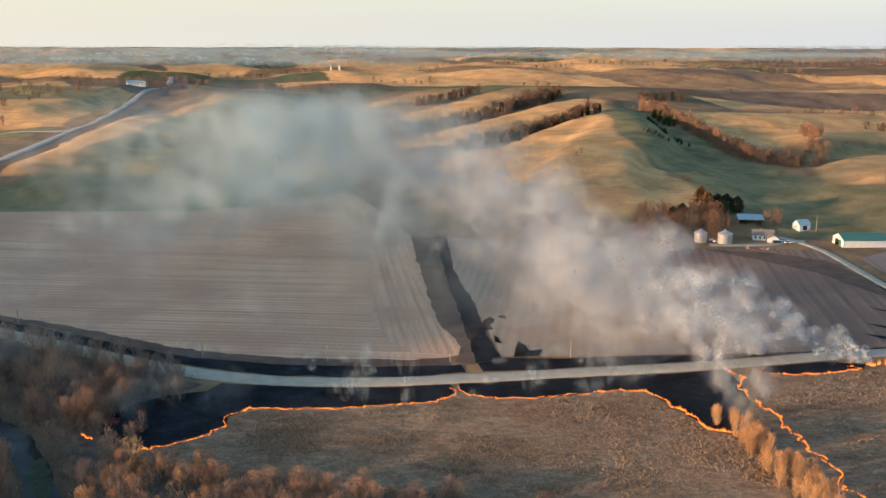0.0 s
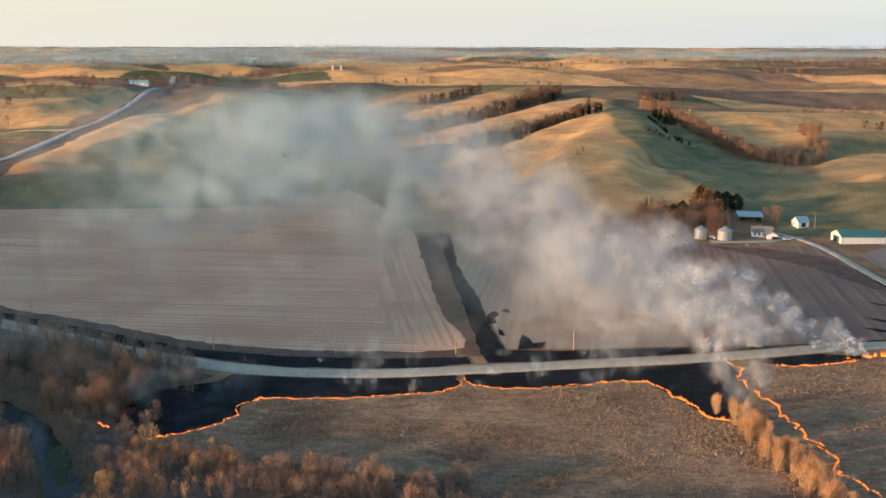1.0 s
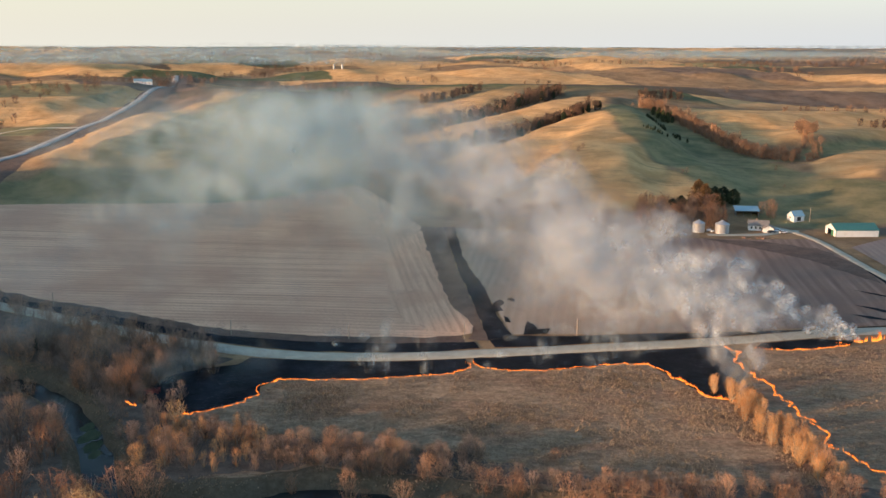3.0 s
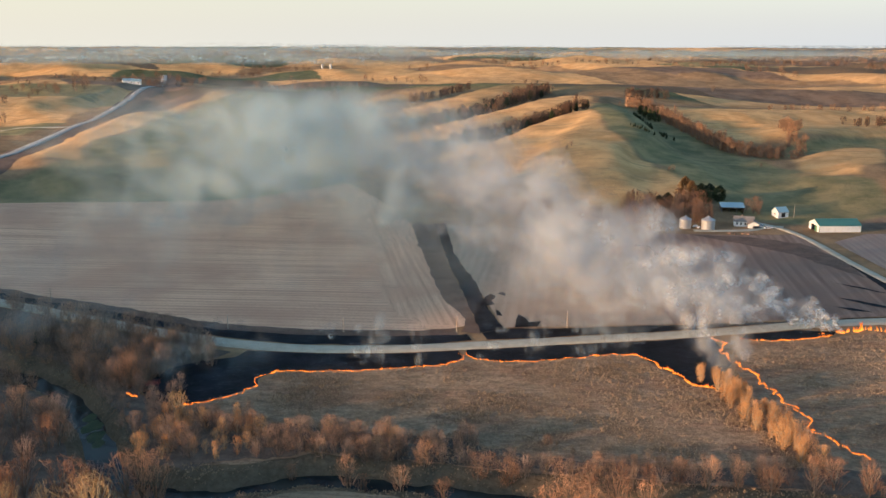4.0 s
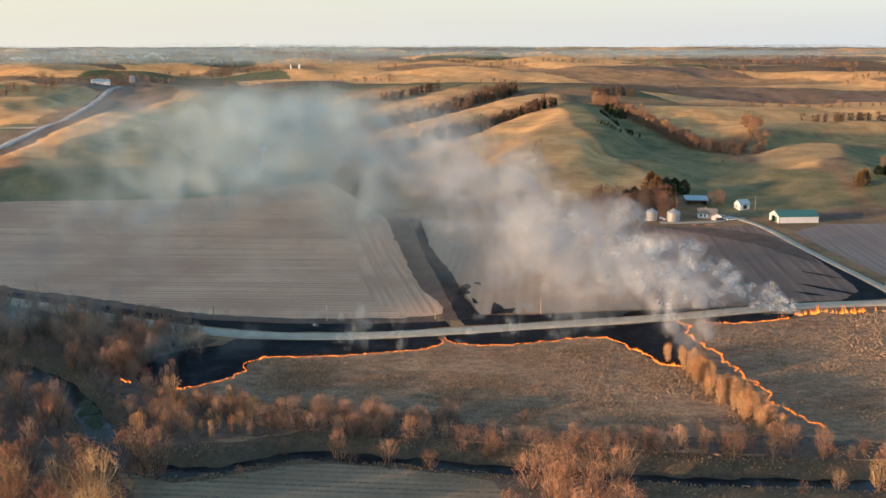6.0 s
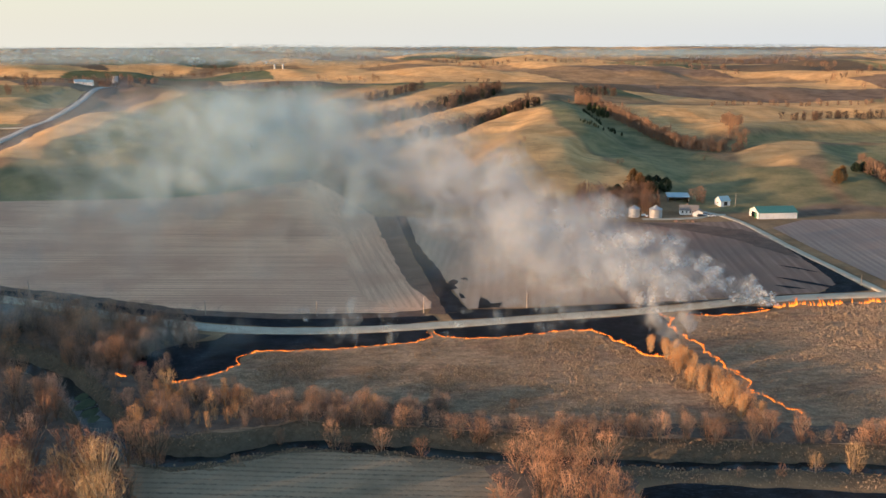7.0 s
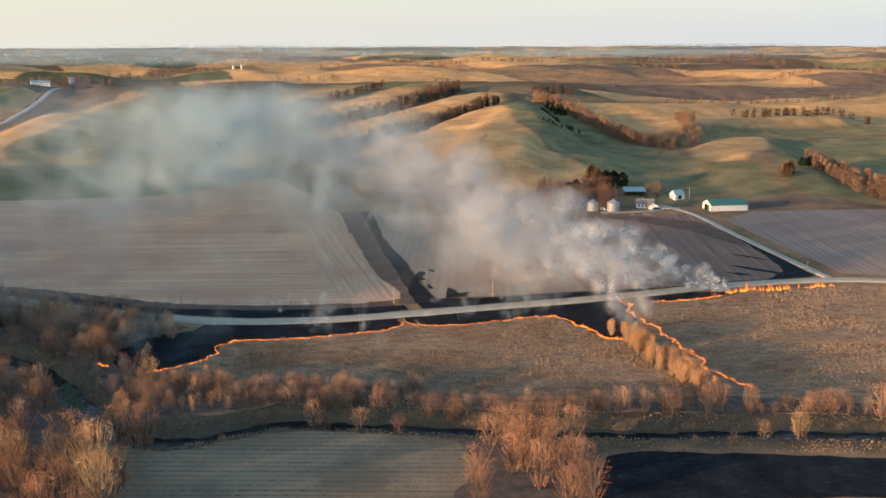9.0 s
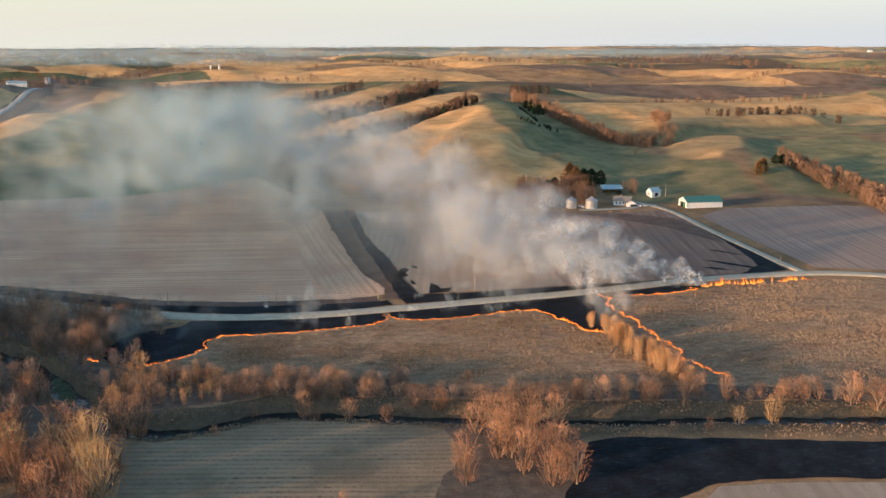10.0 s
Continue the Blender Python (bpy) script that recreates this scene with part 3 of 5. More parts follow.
for k, blot in enumerate(([(9, 366), (11, 370), (13.5, 367), (12, 360), (13, 354), (9, 352)], [(14, 370), (16, 373), (18, 371), (17, 367)], [(12.5, 347), (14, 345), (15, 339), (13, 340)], [(19, 325), (20, 333), (21.5, 341), (23.5, 337), (24, 331), (29, 332), (27, 325)],
                          [(152, 369), (158, 366), (172, 351), (168, 351), (158, 361)], [(160, 392), (168, 386), (176, 375), (170, 380)], [(146, 356), (152, 354), (158, 349), (150, 351)])):
    sheet("burnt_patch", blot, BURNT, 0.19, "scorched black patch at the field's edge", "burnt ground", step=3, rough=0.5, seed=61 + k)
sheet("burnt_meadow", [(-97, 269), (-92, 279), (-84, 286), (-74, 289), (-71, 296.5), (-53, 294.5), (-35, 294.5), (-18, 296), (-1, 299), (0, 292), (-2, 287), (-6, 285), (-19, 282), (-32, 279), (-45, 278), (-58, 278), (-62, 271),
                       (-61, 266), (-64, 260), (-72, 253), (-81, 249), (-90, 252), (-95, 260)], BURNT, 0.16, "freshly burnt black grass below the road", "burnt ground", rough=0.5, seed=71)
sheet("burnt_meadow", [(2, 299.5), (35, 305.5), (72, 312.5), (87, 317), (88, 304), (87, 290), (80, 272), (77, 265), (71, 270), (67, 278), (63, 288), (58, 296), (50, 297), (42, 294), (27, 290), (13, 289), (5, 291), (2, 295)], BURNT, 0.16,
      "freshly burnt black grass below the road", "burnt ground", rough=0.4, seed=81)
sheet("burnt_meadow", [(97, 314.5), (110, 313.5), (121, 316), (131, 319.5), (134, 324), (120, 325), (101, 320)], BURNT, 0.16, "freshly burnt black grass below the road", "burnt ground", rough=0.4, seed=91)
sheet("hay_field", [(-78, 196), (-63, 191), (-52, 193), (-40, 199), (-28, 200.5), (-1, 196), (13, 190), (17, 180), (8, 158), (0, 130), (-20, 60), (-90, 60), (-70, 150), (-66, 175)], HAY, 0.08, "mown hay field with straw rows", "field", rough=0.8, step=6)
sheet("black_field", [(48, 179), (57, 181), (90, 177), (123, 171.5), (200, 160), (330, 140), (330, 125), (200, 133), (125, 151), (90, 154.5), (72, 154), (62, 149), (50, 140), (30, 130), (35, 151), (44, 168)], BURNT, 0.12, "burnt black crop field by the stream", "burnt ground", rough=0.6, seed=95, step=6)
sheet("pale_field", [(72, 152.5), (90, 152.5), (125, 149), (200, 131), (330, 123), (330, 40), (60, 40), (55, 135)], STUBBLE_PALE, 0.1, "pale stubble field by the stream", "field")


def water_material():
    m, nt, bsdf, out = nodes_of("stream_water")
    p = position(nt)
    put_in(nt, bsdf.inputs["Base Color"], mixed(nt, ramp(nt, noisy(nt, p, 0.1), 0.4, 0.65), (0.012, 0.016, 0.018), (0.03, 0.035, 0.03)))
    bsdf.inputs["Roughness"].default_value = 0.12
    bsdf.inputs["Specular IOR Level"].default_value = 0.18
    bsdf.inputs["IOR"].default_value = 1.33
    bumped(nt, bsdf, noisy(nt, p, 0.8, 3.0), 0.03)
    return m


WATER = water_material()
ribbon("water", RIVER, 11.0, WATER, 0, "dark still stream water between grassy banks", "stream", level=-2.75, wander=1.5, step=3)
WEEDS = plain("water_weeds", (0.03, 0.045, 0.022), (0.085, 0.095, 0.045), 0.5, 0.9, 0.1)
for k, (x, y, r) in enumerate(((-101, 240, 2.6), (-97.5, 233.5, 2.2), (-95, 229, 1.6), (-104, 246, 1.8))):
    ring = [(x + r * (1 + 0.35 * noise.noise(Vector((k, 2.0 * math.cos(a), 2.0 * math.sin(a))))) * math.cos(a), y + 1.7 * r * (1 + 0.35 * noise.noise(Vector((k, 2.0 * math.cos(a), 2.0 * math.sin(a))))) * math.sin(a)) for a in [6.283 * j / 28 for j in range(28)]]
    me = mesh_from("weed_mat", [(x, y, -2.62)] + [(p, q, -2.74) for p, q in ring], [(0, j + 1, (j + 1) % 28 + 1) for j in range(28)], WEEDS)
    tagged(new("weed_mat", me), "dark green mat of water weeds in the stream", "water weeds", kind="structure")
ribbon("water", OXBOW, 14.0, WATER, 0, "dark backwater under bare trees", "stream", level=-2.7, wander=1.0)


# ---- things: shared builders ----
def part(name, bm, material, parent, label=""):
    me = bpy.data.meshes.new(name)
    bm.to_mesh(me)
    bm.free()
    me.materials.append(material)
    ob = new(name, me)
    ob.parent = parent
    return tagged(ob, label)


def mesh_part(name, verts, faces, material, parent, smooth=False, label=""):
    ob = new(name, mesh_from(name, verts, faces, material, smooth))
    ob.parent = parent
    return tagged(ob, label)


def box(bm, x0, x1, y0, y1, z0, z1, bevel=0.0):
    made = bmesh.ops.create_cube(bm, size=1.0)["verts"]
    for v in made:
        v.co = Vector((x0 + (x1 - x0) * (v.co.x + 0.5), y0 + (y1 - y0) * (v.co.y + 0.5), z0 + (z1 - z0) * (v.co.z + 0.5)))
    if bevel:
        bmesh.ops.bevel(bm, geom=list({e for v in made for e in v.link_edges}), offset=bevel, segments=1, affect="EDGES", profile=0.5)
    return bm


def boxes(*dims, bevel=0.0):
    bm = bmesh.new()
    for d in dims:
        box(bm, *d, bevel=bevel)
    return bm


def lathe(profile, sides=24):
    bm = bmesh.new()
    rings = []
    for r, z in profile:
        rings.append([bm.verts.new((max(r, 0.001) * math.cos(2 * math.pi * k / sides), max(r, 0.001) * math.sin(2 * math.pi * k / sides), z)) for k in range(sides)])
    for a, b in zip(rings, rings[1:]):
        for k in range(sides):
            bm.faces.new((a[k], a[(k + 1) % sides], b[(k + 1) % sides], b[k]))
    return bm


BARK = plain("grey_brown_bark", (0.10, 0.075, 0.055), (0.21, 0.165, 0.125), 1.2, 0.95, 0.02, vary=0.5)
BARK_PALE = plain("pale_cottonwood_bark", (0.21, 0.165, 0.11), (0.37, 0.30, 0.205), 1.0, 0.95, 0.02, vary=0.3)
TWIG_RUST = plain("rust_brown_twigs", (0.24, 0.125, 0.072), (0.42, 0.235, 0.135), 0.5, 0.95, vary=0.9)
TWIG_HILL = plain("dark_brown_twigs", (0.085, 0.058, 0.042), (0.20, 0.125, 0.08), 0.5, 0.95, vary=0.8)
TWIG_RUST_HILL = plain("russet_twigs", (0.13, 0.075, 0.048), (0.27, 0.155, 0.09), 0.5, 0.95, vary=0.8)
TWIG_GOLD = plain("golden_willow_twigs", (0.36, 0.18, 0.072), (0.56, 0.315, 0.135), 0.5, 0.95, vary=0.8)
TWIG_STRAW = plain("straw_twigs", (0.31, 0.195, 0.09), (0.46, 0.31, 0.15), 0.5, 0.95, vary=0.7)
TWIG_GREY = plain("grey_brown_twigs", (0.17, 0.115, 0.085), (0.32, 0.22, 0.165), 0.5, 0.95, vary=0.9)
NEEDLES = plain("cedar_needles", (0.022, 0.035, 0.018), (0.065, 0.075, 0.032), 0.8, 0.95, vary=0.6)
NEEDLES_RUST = plain("winter_cedar_needles", (0.09, 0.06, 0.025), (0.17, 0.10, 0.04), 0.8, 0.95, vary=0.4)


def frame_of(d):
    side = d.cross(Vector((0.31, 0.17, 0.94))).normalized()
    return side, d.cross(side)


def tube(verts, faces, pts, radii, sides=4):
    start = len(verts)
    for i, p in enumerate(pts):
        d = (pts[min(i + 1, len(pts) - 1)] - pts[max(i - 1, 0)]).normalized()
        a, b = frame_of(d)
        for k in range(sides):
            t = 2 * math.pi * k / sides
            verts.append(tuple(p + (a * math.cos(t) + b * math.sin(t)) * radii[i]))
    for i in range(len(pts) - 1):
        for k in range(sides):
            j = (k + 1) % sides
            faces.append((start + i * sides + k, start + i * sides + j, start + (i + 1) * sides + j, start + (i + 1) * sides + k))


def spike(verts, faces, p, d, length, r):
    """A tapered twig with three sides."""
    a, b = frame_of(d)
    s = len(verts)
    for k in range(3):
        t = 2.0944 * k
        verts.append(tuple(p + (a * math.cos(t) + b * math.sin(t)) * r))
    verts.append(tuple(p + d * length))
    faces.extend(((s, s + 1, s + 3), (s + 1, s + 2, s + 3), (s + 2, s, s + 3)))


def bare_tree(seed, high, wide, bark, twig, label, category="tree", tips=165, side=3, twig_r=0.036, stems=5, trunk=0.12):
    """A leafless tree: stems that open like a vase in one mesh, and in another the fine branches that fill the crown."""
    rng = random.Random(seed)
    wood_v, wood_f, twig_v, twig_f = [], [], [], []
    reach = high * wide
    fork = Vector((0, 0, high * trunk))
    if trunk > 0.05:
        tube(wood_v, wood_f, [Vector((0, 0, -0.4)), fork * 0.5, fork * 1.15], [high * 0.03, high * 0.024, high * 0.018], 6)
    nodes = []
    for s in range(stems):
        a = 6.283 * s / stems + rng.uniform(-0.4, 0.4)
        out = rng.uniform(0.25, 0.85) * reach
        top = high * rng.uniform(0.72, 0.97)
        pts = []
        for k in range(7):
            u = k / 6
            w = out * u ** rng.uniform(1.0, 1.25)
            pts.append(Vector((math.cos(a) * w, math.sin(a) * w, fork.z + (top - fork.z) * u)) + Vector((rng.uniform(-1, 1), rng.uniform(-1, 1), 0)) * 0.03 * high * u)
        r0 = high * (0.014 if stems > 3 else 0.018)
        tube(wood_v, wood_f, pts, [r0 * (1 - 0.85 * k / 6) for k in range(7)], 4)
        nodes += pts[1:]
        for _ in range(4):
            k = rng.randrange(1, 6)
            b = a + rng.uniform(-1.5, 1.5)
            ln = high * rng.uniform(0.14, 0.26)
            q = [pts[k] + Vector((math.cos(b) * 0.6 * u, math.sin(b) * 0.6 * u, u * (0.6 + 0.4 * u))) * ln for u in (0, 0.35, 0.7, 1.0)]
            tube(wood_v, wood_f, q, [r0 * c for c in (0.5, 0.38, 0.26, 0.12)], 3)
            nodes += q[1:]
    wob = rng.uniform(0, 50)
    for _ in range(tips):
        a, u = rng.uniform(0, 6.283), rng.random() ** 0.8
        shape = math.sin(math.pi * min(1.0, 0.16 + 0.76 * u)) ** 0.7
        lump = 0.85 + 0.5 * noise.noise(Vector((math.cos(a) * 1.4 + wob, math.sin(a) * 1.4, u * 2.6)))
        rad = reach * shape * lump * rng.random() ** 0.45
        tip = Vector((math.cos(a) * rad, math.sin(a) * rad, high * (0.2 + 0.8 * u) * (0.9 + 0.12 * lump)))
        back = high * rng.uniform(0.16, 0.34)
        at = Vector((tip.x * 0.62, tip.y * 0.62, max(fork.z * 0.8, tip.z - back)))
        if u > 0.3 and rng.random() < 0.6:
            best = min(nodes, key=lambda n: (n - tip).length_squared + (6.0 if n.z > tip.z - 0.2 else 0))
            if (best - tip).length < high * 0.34:
                at = best
        d = tip - at
        ln = max(d.length, 0.4)
        d = d.normalized()
        spike(twig_v, twig_f, at, d, ln, twig_r)
        for _ in range(side):
            p = at + d * ln * rng.uniform(0.35, 0.95)
            e = (d + Vector((rng.uniform(-1, 1), rng.uniform(-1, 1), rng.uniform(-0.2, 0.7))) * 0.55).normalized()
            spike(twig_v, twig_f, p, e, high * rng.uniform(0.05, 0.12), twig_r * 0.7)
    tree = tagged(new("tree" if category == "tree" else "shrub"), label, category)
    mesh_part("trunk", wood_v, wood_f, bark, tree)
    mesh_part("crown", twig_v, twig_f, twig, tree)
    return tree


def cedar(seed, high, wide, needles, label, clumps=560):
    """An evergreen: a trunk, and a ragged cone of many small sprays."""
    rng = random.Random(seed)
    v, f = [], []
    tree = tagged(new("cedar_tree"), label, "evergreen tree")
    wv, wf = [], []
    tube(wv, wf, [Vector((0, 0, -0.3)), Vector((0.05, 0, high * 0.5)), Vector((0, 0.05, high * 0.95))], [0.22, 0.13, 0.03], 5)
    mesh_part("trunk", wv, wf, BARK, tree)
    for _ in range(clumps):
        t = rng.random() ** 0.8
        z = high * (0.06 + 0.92 * t)
        prof = wide * (1 - t ** 2.6) ** 0.75 * (0.55 + 0.45 * min(1.0, t * 4)) * (0.85 + 0.35 * noise.noise(Vector((seed, z * 0.5, 0))))
        turn = rng.uniform(0, 6.283)
        bulge = 0.78 + 0.3 * noise.noise(Vector((math.cos(turn) * 1.5, math.sin(turn) * 1.5, z * 0.5 + seed)))
        r = prof * bulge * rng.uniform(0.45, 1.05)
        p = Vector((math.cos(turn) * r, math.sin(turn) * r, z))
        d = Vector((math.cos(turn), math.sin(turn), rng.uniform(-0.1, 0.9))).normalized()
        spike(v, f, p - d * 0.3, d, rng.uniform(0.6, 1.2), rng.uniform(0.25, 0.5))
    mesh_part("crown", v, f, needles, tree)
    return tree


RUST_TREES = [bare_tree(11 + k, h, w, BARK, TWIG_RUST, "leafless rust-brown riverside tree with fine twigs") for k, (h, w) in enumerate(((10, 0.42), (9, 0.5), (11, 0.38), (8, 0.52)))]
GREY_TREES = [bare_tree(31 + k, h, w, BARK, TWIG_GREY, "leafless grey-brown tree in the creek woods", tips=130) for k, (h, w) in enumerate(((9, 0.42), (8, 0.5), (10, 0.38)))]
STRAW_TREES = [bare_tree(51 + k, h, w, BARK_PALE, TWIG_STRAW, "tall leafless cottonwood with pale straw-coloured branches", tips=175, side=3, stems=8, twig_r=0.042) for k, (h, w) in enumerate(((13, 0.42), (11, 0.48)))]
BRUSH = [bare_tree(71 + k, h, 0.34, BARK_PALE, TWIG_GOLD, "golden leafless willow brush beside the fire", "shrub", tips=100, stems=6, trunk=0.02, twig_r=0.034) for k, h in enumerate((7.0, 5.8))]
SHRUBS = [bare_tree(81 + k, h, 0.55, BARK, TWIG_RUST, "low rounded rust-brown leafless shrub", "shrub", tips=90, stems=5, trunk=0.02) for k, h in enumerate((4.0, 3.2))]
HILL_TREES = [bare_tree(91 + k, h, 0.5, BARK, m, "leafless brown tree on the hillside", tips=62, side=1, twig_r=0.2, stems=2) for k, (h, m) in enumerate(((8, TWIG_HILL), (9, TWIG_RUST_HILL), (7, TWIG_HILL)))]
CEDARS = [cedar(101, 9, 6.0, NEEDLES, "tall dark green cedar in the farm grove"), cedar(102, 12, 6.0, NEEDLES_RUST, "tall rust-green cedar in the farm grove"),
          cedar(103, 6, 2.2, NEEDLES, "dark green hillside cedar", 220)]
PALE_TREES = [bare_tree(61 + k, h, w, BARK, TWIG_STRAW, "leafless straw-coloured tree on the creek bank") for k, (h, w) in enumerate(((9, 0.42), (8, 0.46)))]
USED = set()


def plant(kinds, x, y, size=1.0, group="", label=""):
    """Sets one of the kinds at a place on the land; the first use is the original itself."""
    k = kinds[random.randrange(len(kinds))]
    s = size * random.uniform(0.85, 1.15)
    m = Matrix.Translation((x, y, ground_at(x, y) - 0.05)) @ Matrix.Rotation(random.uniform(0, 6.28), 4, "Z") @ Matrix.Diagonal((s * random.uniform(0.92, 1.1), s * random.uniform(0.92, 1.1), s, 1))
    if k.name in USED:
        t = copy_thing(k, Matrix.Identity(4))
    else:
        USED.add(k.name)
        t = k
    t.matrix_basis = m
    return tagged(t, label, group=group)


def woods(name, kinds, places, label):
    """Far woods: many trees of the given kinds joined into one mesh of stuff."""
    mats, verts, faces, slot, base = [], [], [], [], 0
    stock = []
    for k in kinds:
        pieces = []
        for c in k.children:
            me = c.data
            v = np.empty(len(me.vertices) * 3)
            me.vertices.foreach_get("co", v)
            if me.materials[0] not in mats:
                mats.append(me.materials[0])
            pieces.append((v.reshape(-1, 3), [tuple(p.vertices) for p in me.polygons], mats.index(me.materials[0])))
        stock.append(pieces)
    levels = height(np.array([p[0] for p in places]), np.array([p[1] for p in places]))
    for (x, y, s), z in zip(places, levels.tolist()):
        z, turn, s = z - 0.05, random.uniform(0, 6.28), s * random.uniform(0.8, 1.2)
        c, d = math.cos(turn) * s, math.sin(turn) * s
        for v, f, m in stock[random.randrange(len(stock))]:
            verts.append(np.column_stack([x + c * v[:, 0] - d * v[:, 1], y + d * v[:, 0] + c * v[:, 1], z + v[:, 2] * s]))
            faces += [tuple(q + base for q in p) for p in f]
            slot += [m] * len(f)
            base += len(v)
    me = mesh_from(name, np.concatenate(verts).tolist(), faces, mats[0], False)
    for m in mats[1:]:
        me.materials.append(m)
    me.polygons.foreach_set("material_index", slot)
    return tagged(new(name, me), label, "trees", kind="stuff")


def draw_woods(kinds, pts, count, spread, size, label="brown leafless woods in a hillside draw"):
    line = curve_through(pts, 3.0)
    places = []
    for k in range(count):
        p = line[int((k + random.random()) / count * (len(line) - 1))]
        places.append((p.x + random.uniform(-spread, spread), p.y + random.uniform(-spread, spread), size))
    woods("draw_woods", kinds, places, label)


def stand(kinds, x0, x1, y0, y1, count, size=1.0, group="", slant=0.0):
    """A loose stand of trees with some room between them."""
    done, tries = [], 0
    while len(done) < count and tries < count * 30:
        tries += 1
        x, y = random.uniform(x0, x1), random.uniform(y0, y1)
        x += slant * (y - y0)
        if all((x - a) ** 2 + (y - b) ** 2 > 5 for a, b in done) and float(off_line(np.array([x]), np.array([y]), RIVER)[0]) > 6.0:
            done.append((x, y))
            plant(kinds, x, y, size, group)


def thicket(kinds, x0, x1, y0, y1, count, size, label):
    """Woods too dense to count: trees that stand close, as one stuff."""
    places = []
    while len(places) < count:
        x, y = random.uniform(x0, x1), random.uniform(y0, y1)
        if float(off_line(np.array([x]), np.array([y]), RIVER)[0]) > 6.0 and float(off_line(np.array([x]), np.array([y]), ROAD)[0]) > 8.0:
            places.append((x, y, size))
    woods("thicket", kinds, places, label)


def row(kinds, pts, count, spread, size=1.0, group=""):
    line = curve_through(pts, 3.0)
    for k in range(count):
        p = line[int((k + random.random()) / count * (len(line) - 1))]
        plant(kinds, p.x + random.uniform(-spread, spread), p.y + random.uniform(-spread, spread), size, group)


random.seed(5)
# creek banks
for x, y, s in ((-40, 211, 0.45), (-25.5, 203, 0.8), (-22, 204, 0.7), (-13, 202, 0.85), (-3, 199, 0.75), (5, 208, 0.95), (12, 207, 0.75), (31, 205, 0.8), (39, 203, 0.6), (58, 203, 0.95),
                (65, 204, 0.8), (72, 202, 0.75), (52, 206, 0.6), (24, 209, 0.7), (-8, 213, 0.8), (112, 199, 1.0), (128, 196, 1.0), (135, 194, 0.9), (143, 196, 0.8)):
    plant(RUST_TREES, x, y, s, "trees along the creek")
for x, y, s in ((91, 186, 0.55), (100, 185.5, 0.68), (-20, 219, 0.6), (-16, 223, 0.7)):
    plant(PALE_TREES, x, y, s * 1.25, "trees along the creek")
for x, y in ((72, 184), (82, 184), (62, 203), (46, 206), (22, 214), (95, 203), (105, 204), (118, 203), (150, 190), (-48, 194), (23, 226), (38, 214), (45, 212)):
    plant(SHRUBS, x, y, random.uniform(0.6, 1.1), "shrubs on the creek bank")
thicket(GREY_TREES + RUST_TREES[1:2], -50, 6, 215, 231, 60, 0.6, "grey-brown leafless woods along the creek")
stand(GREY_TREES + RUST_TREES[1:2], -48, 4, 214, 230, 26, 0.62, "creek woods")
stand(GREY_TREES + RUST_TREES[1:2], 8, 78, 204, 213, 42, 0.6, "creek woods")
stand(GREY_TREES + RUST_TREES + SHRUBS, 95, 150, 198, 206, 24, 0.6, "creek woods")
stand(BRUSH + GREY_TREES[1:2], -82, -50, 214, 238, 46, 0.8, "creek woods")
stand(RUST_TREES + BRUSH, -82, -54, 222, 240, 14, 0.62, "creek woods")
plant(STRAW_TREES, -76.5, 239, 0.72, "creek woods", "leafless straw-coloured tree at the end of the fire")
thicket(GREY_TREES + RUST_TREES[:2], -156, -92, 260, 312, 120, 0.9, "grey-brown leafless woods along the creek")
thicket(GREY_TREES, -100, -78, 278, 297, 22, 0.7, "grey-brown leafless woods along the creek")
thicket(GREY_TREES + RUST_TREES[:1], -130, -92, 236, 284, 44, 0.72, "grey-brown leafless woods along the creek")
thicket(GREY_TREES + SHRUBS, -100, -80, 222, 262, 34, 0.6, "grey-brown leafless woods along the creek")
stand(RUST_TREES + GREY_TREES, -138, -98, 176, 238, 56, 0.95, "creek woods")
stand(RUST_TREES, -104, -66, 142, 194, 42, 1.1, "creek woods")
for x, y, s in ((-84, 178, 1.2), (-76, 170, 1.25), (-71, 163, 1.25), (-92, 174, 1.15), (-67, 158, 1.1), (-80, 186, 0.95), (-74, 176, 1.1)):
    plant(STRAW_TREES, x, y, s, "creek woods")
stand(RUST_TREES, 14, 42, 154, 186, 20, 1.05, "trees below the creek")
for x, y, s in ((24, 190, 1.25), (28, 192, 1.1), (35, 192, 1.0), (20, 187, 1.0), (-14, 151, 0.5)):
    plant(RUST_TREES, x, y, s, "trees below the creek")
# brush beside the fire
row(BRUSH, [(76, 272), (80, 252), (84, 236), (88, 216)], 88, 4.2, 0.85, "brush beside the fire")
stand(RUST_TREES + GREY_TREES[:1], 80, 96, 200, 226, 9, 0.85, "brush beside the fire")
draw_woods(GREY_TREES + RUST_TREES[1:2], [(-190, 350), (-150, 328), (-120, 313), (-95, 303), (-82, 297)], 40, 3.0, 0.8, "grey-brown leafless trees below the road")
# the farm grove
thicket(HILL_TREES[1:2] + GREY_TREES + RUST_TREES[1:2], 92, 142, 513, 552, 72, 1.15, "rust-brown leafless farm grove")
for x, y, k, s in ((133, 560, 1, 1.35), (136, 556, 1, 1.05), (144, 566, 0, 1.1), (150, 569, 0, 1.15), (155, 564, 0, 1.0), (146, 560, 0, 0.9), (122, 556, 0, 0.8), (116, 552, 0, 0.75), (128, 553, 0, 0.85)):
    plant(CEDARS[k:k + 1], x, y, s, "farm grove")
for x, y in ((168, 537), (171, 540), (165, 541), (170, 534)):
    plant(RUST_TREES, x, y, 0.9, "yard trees")
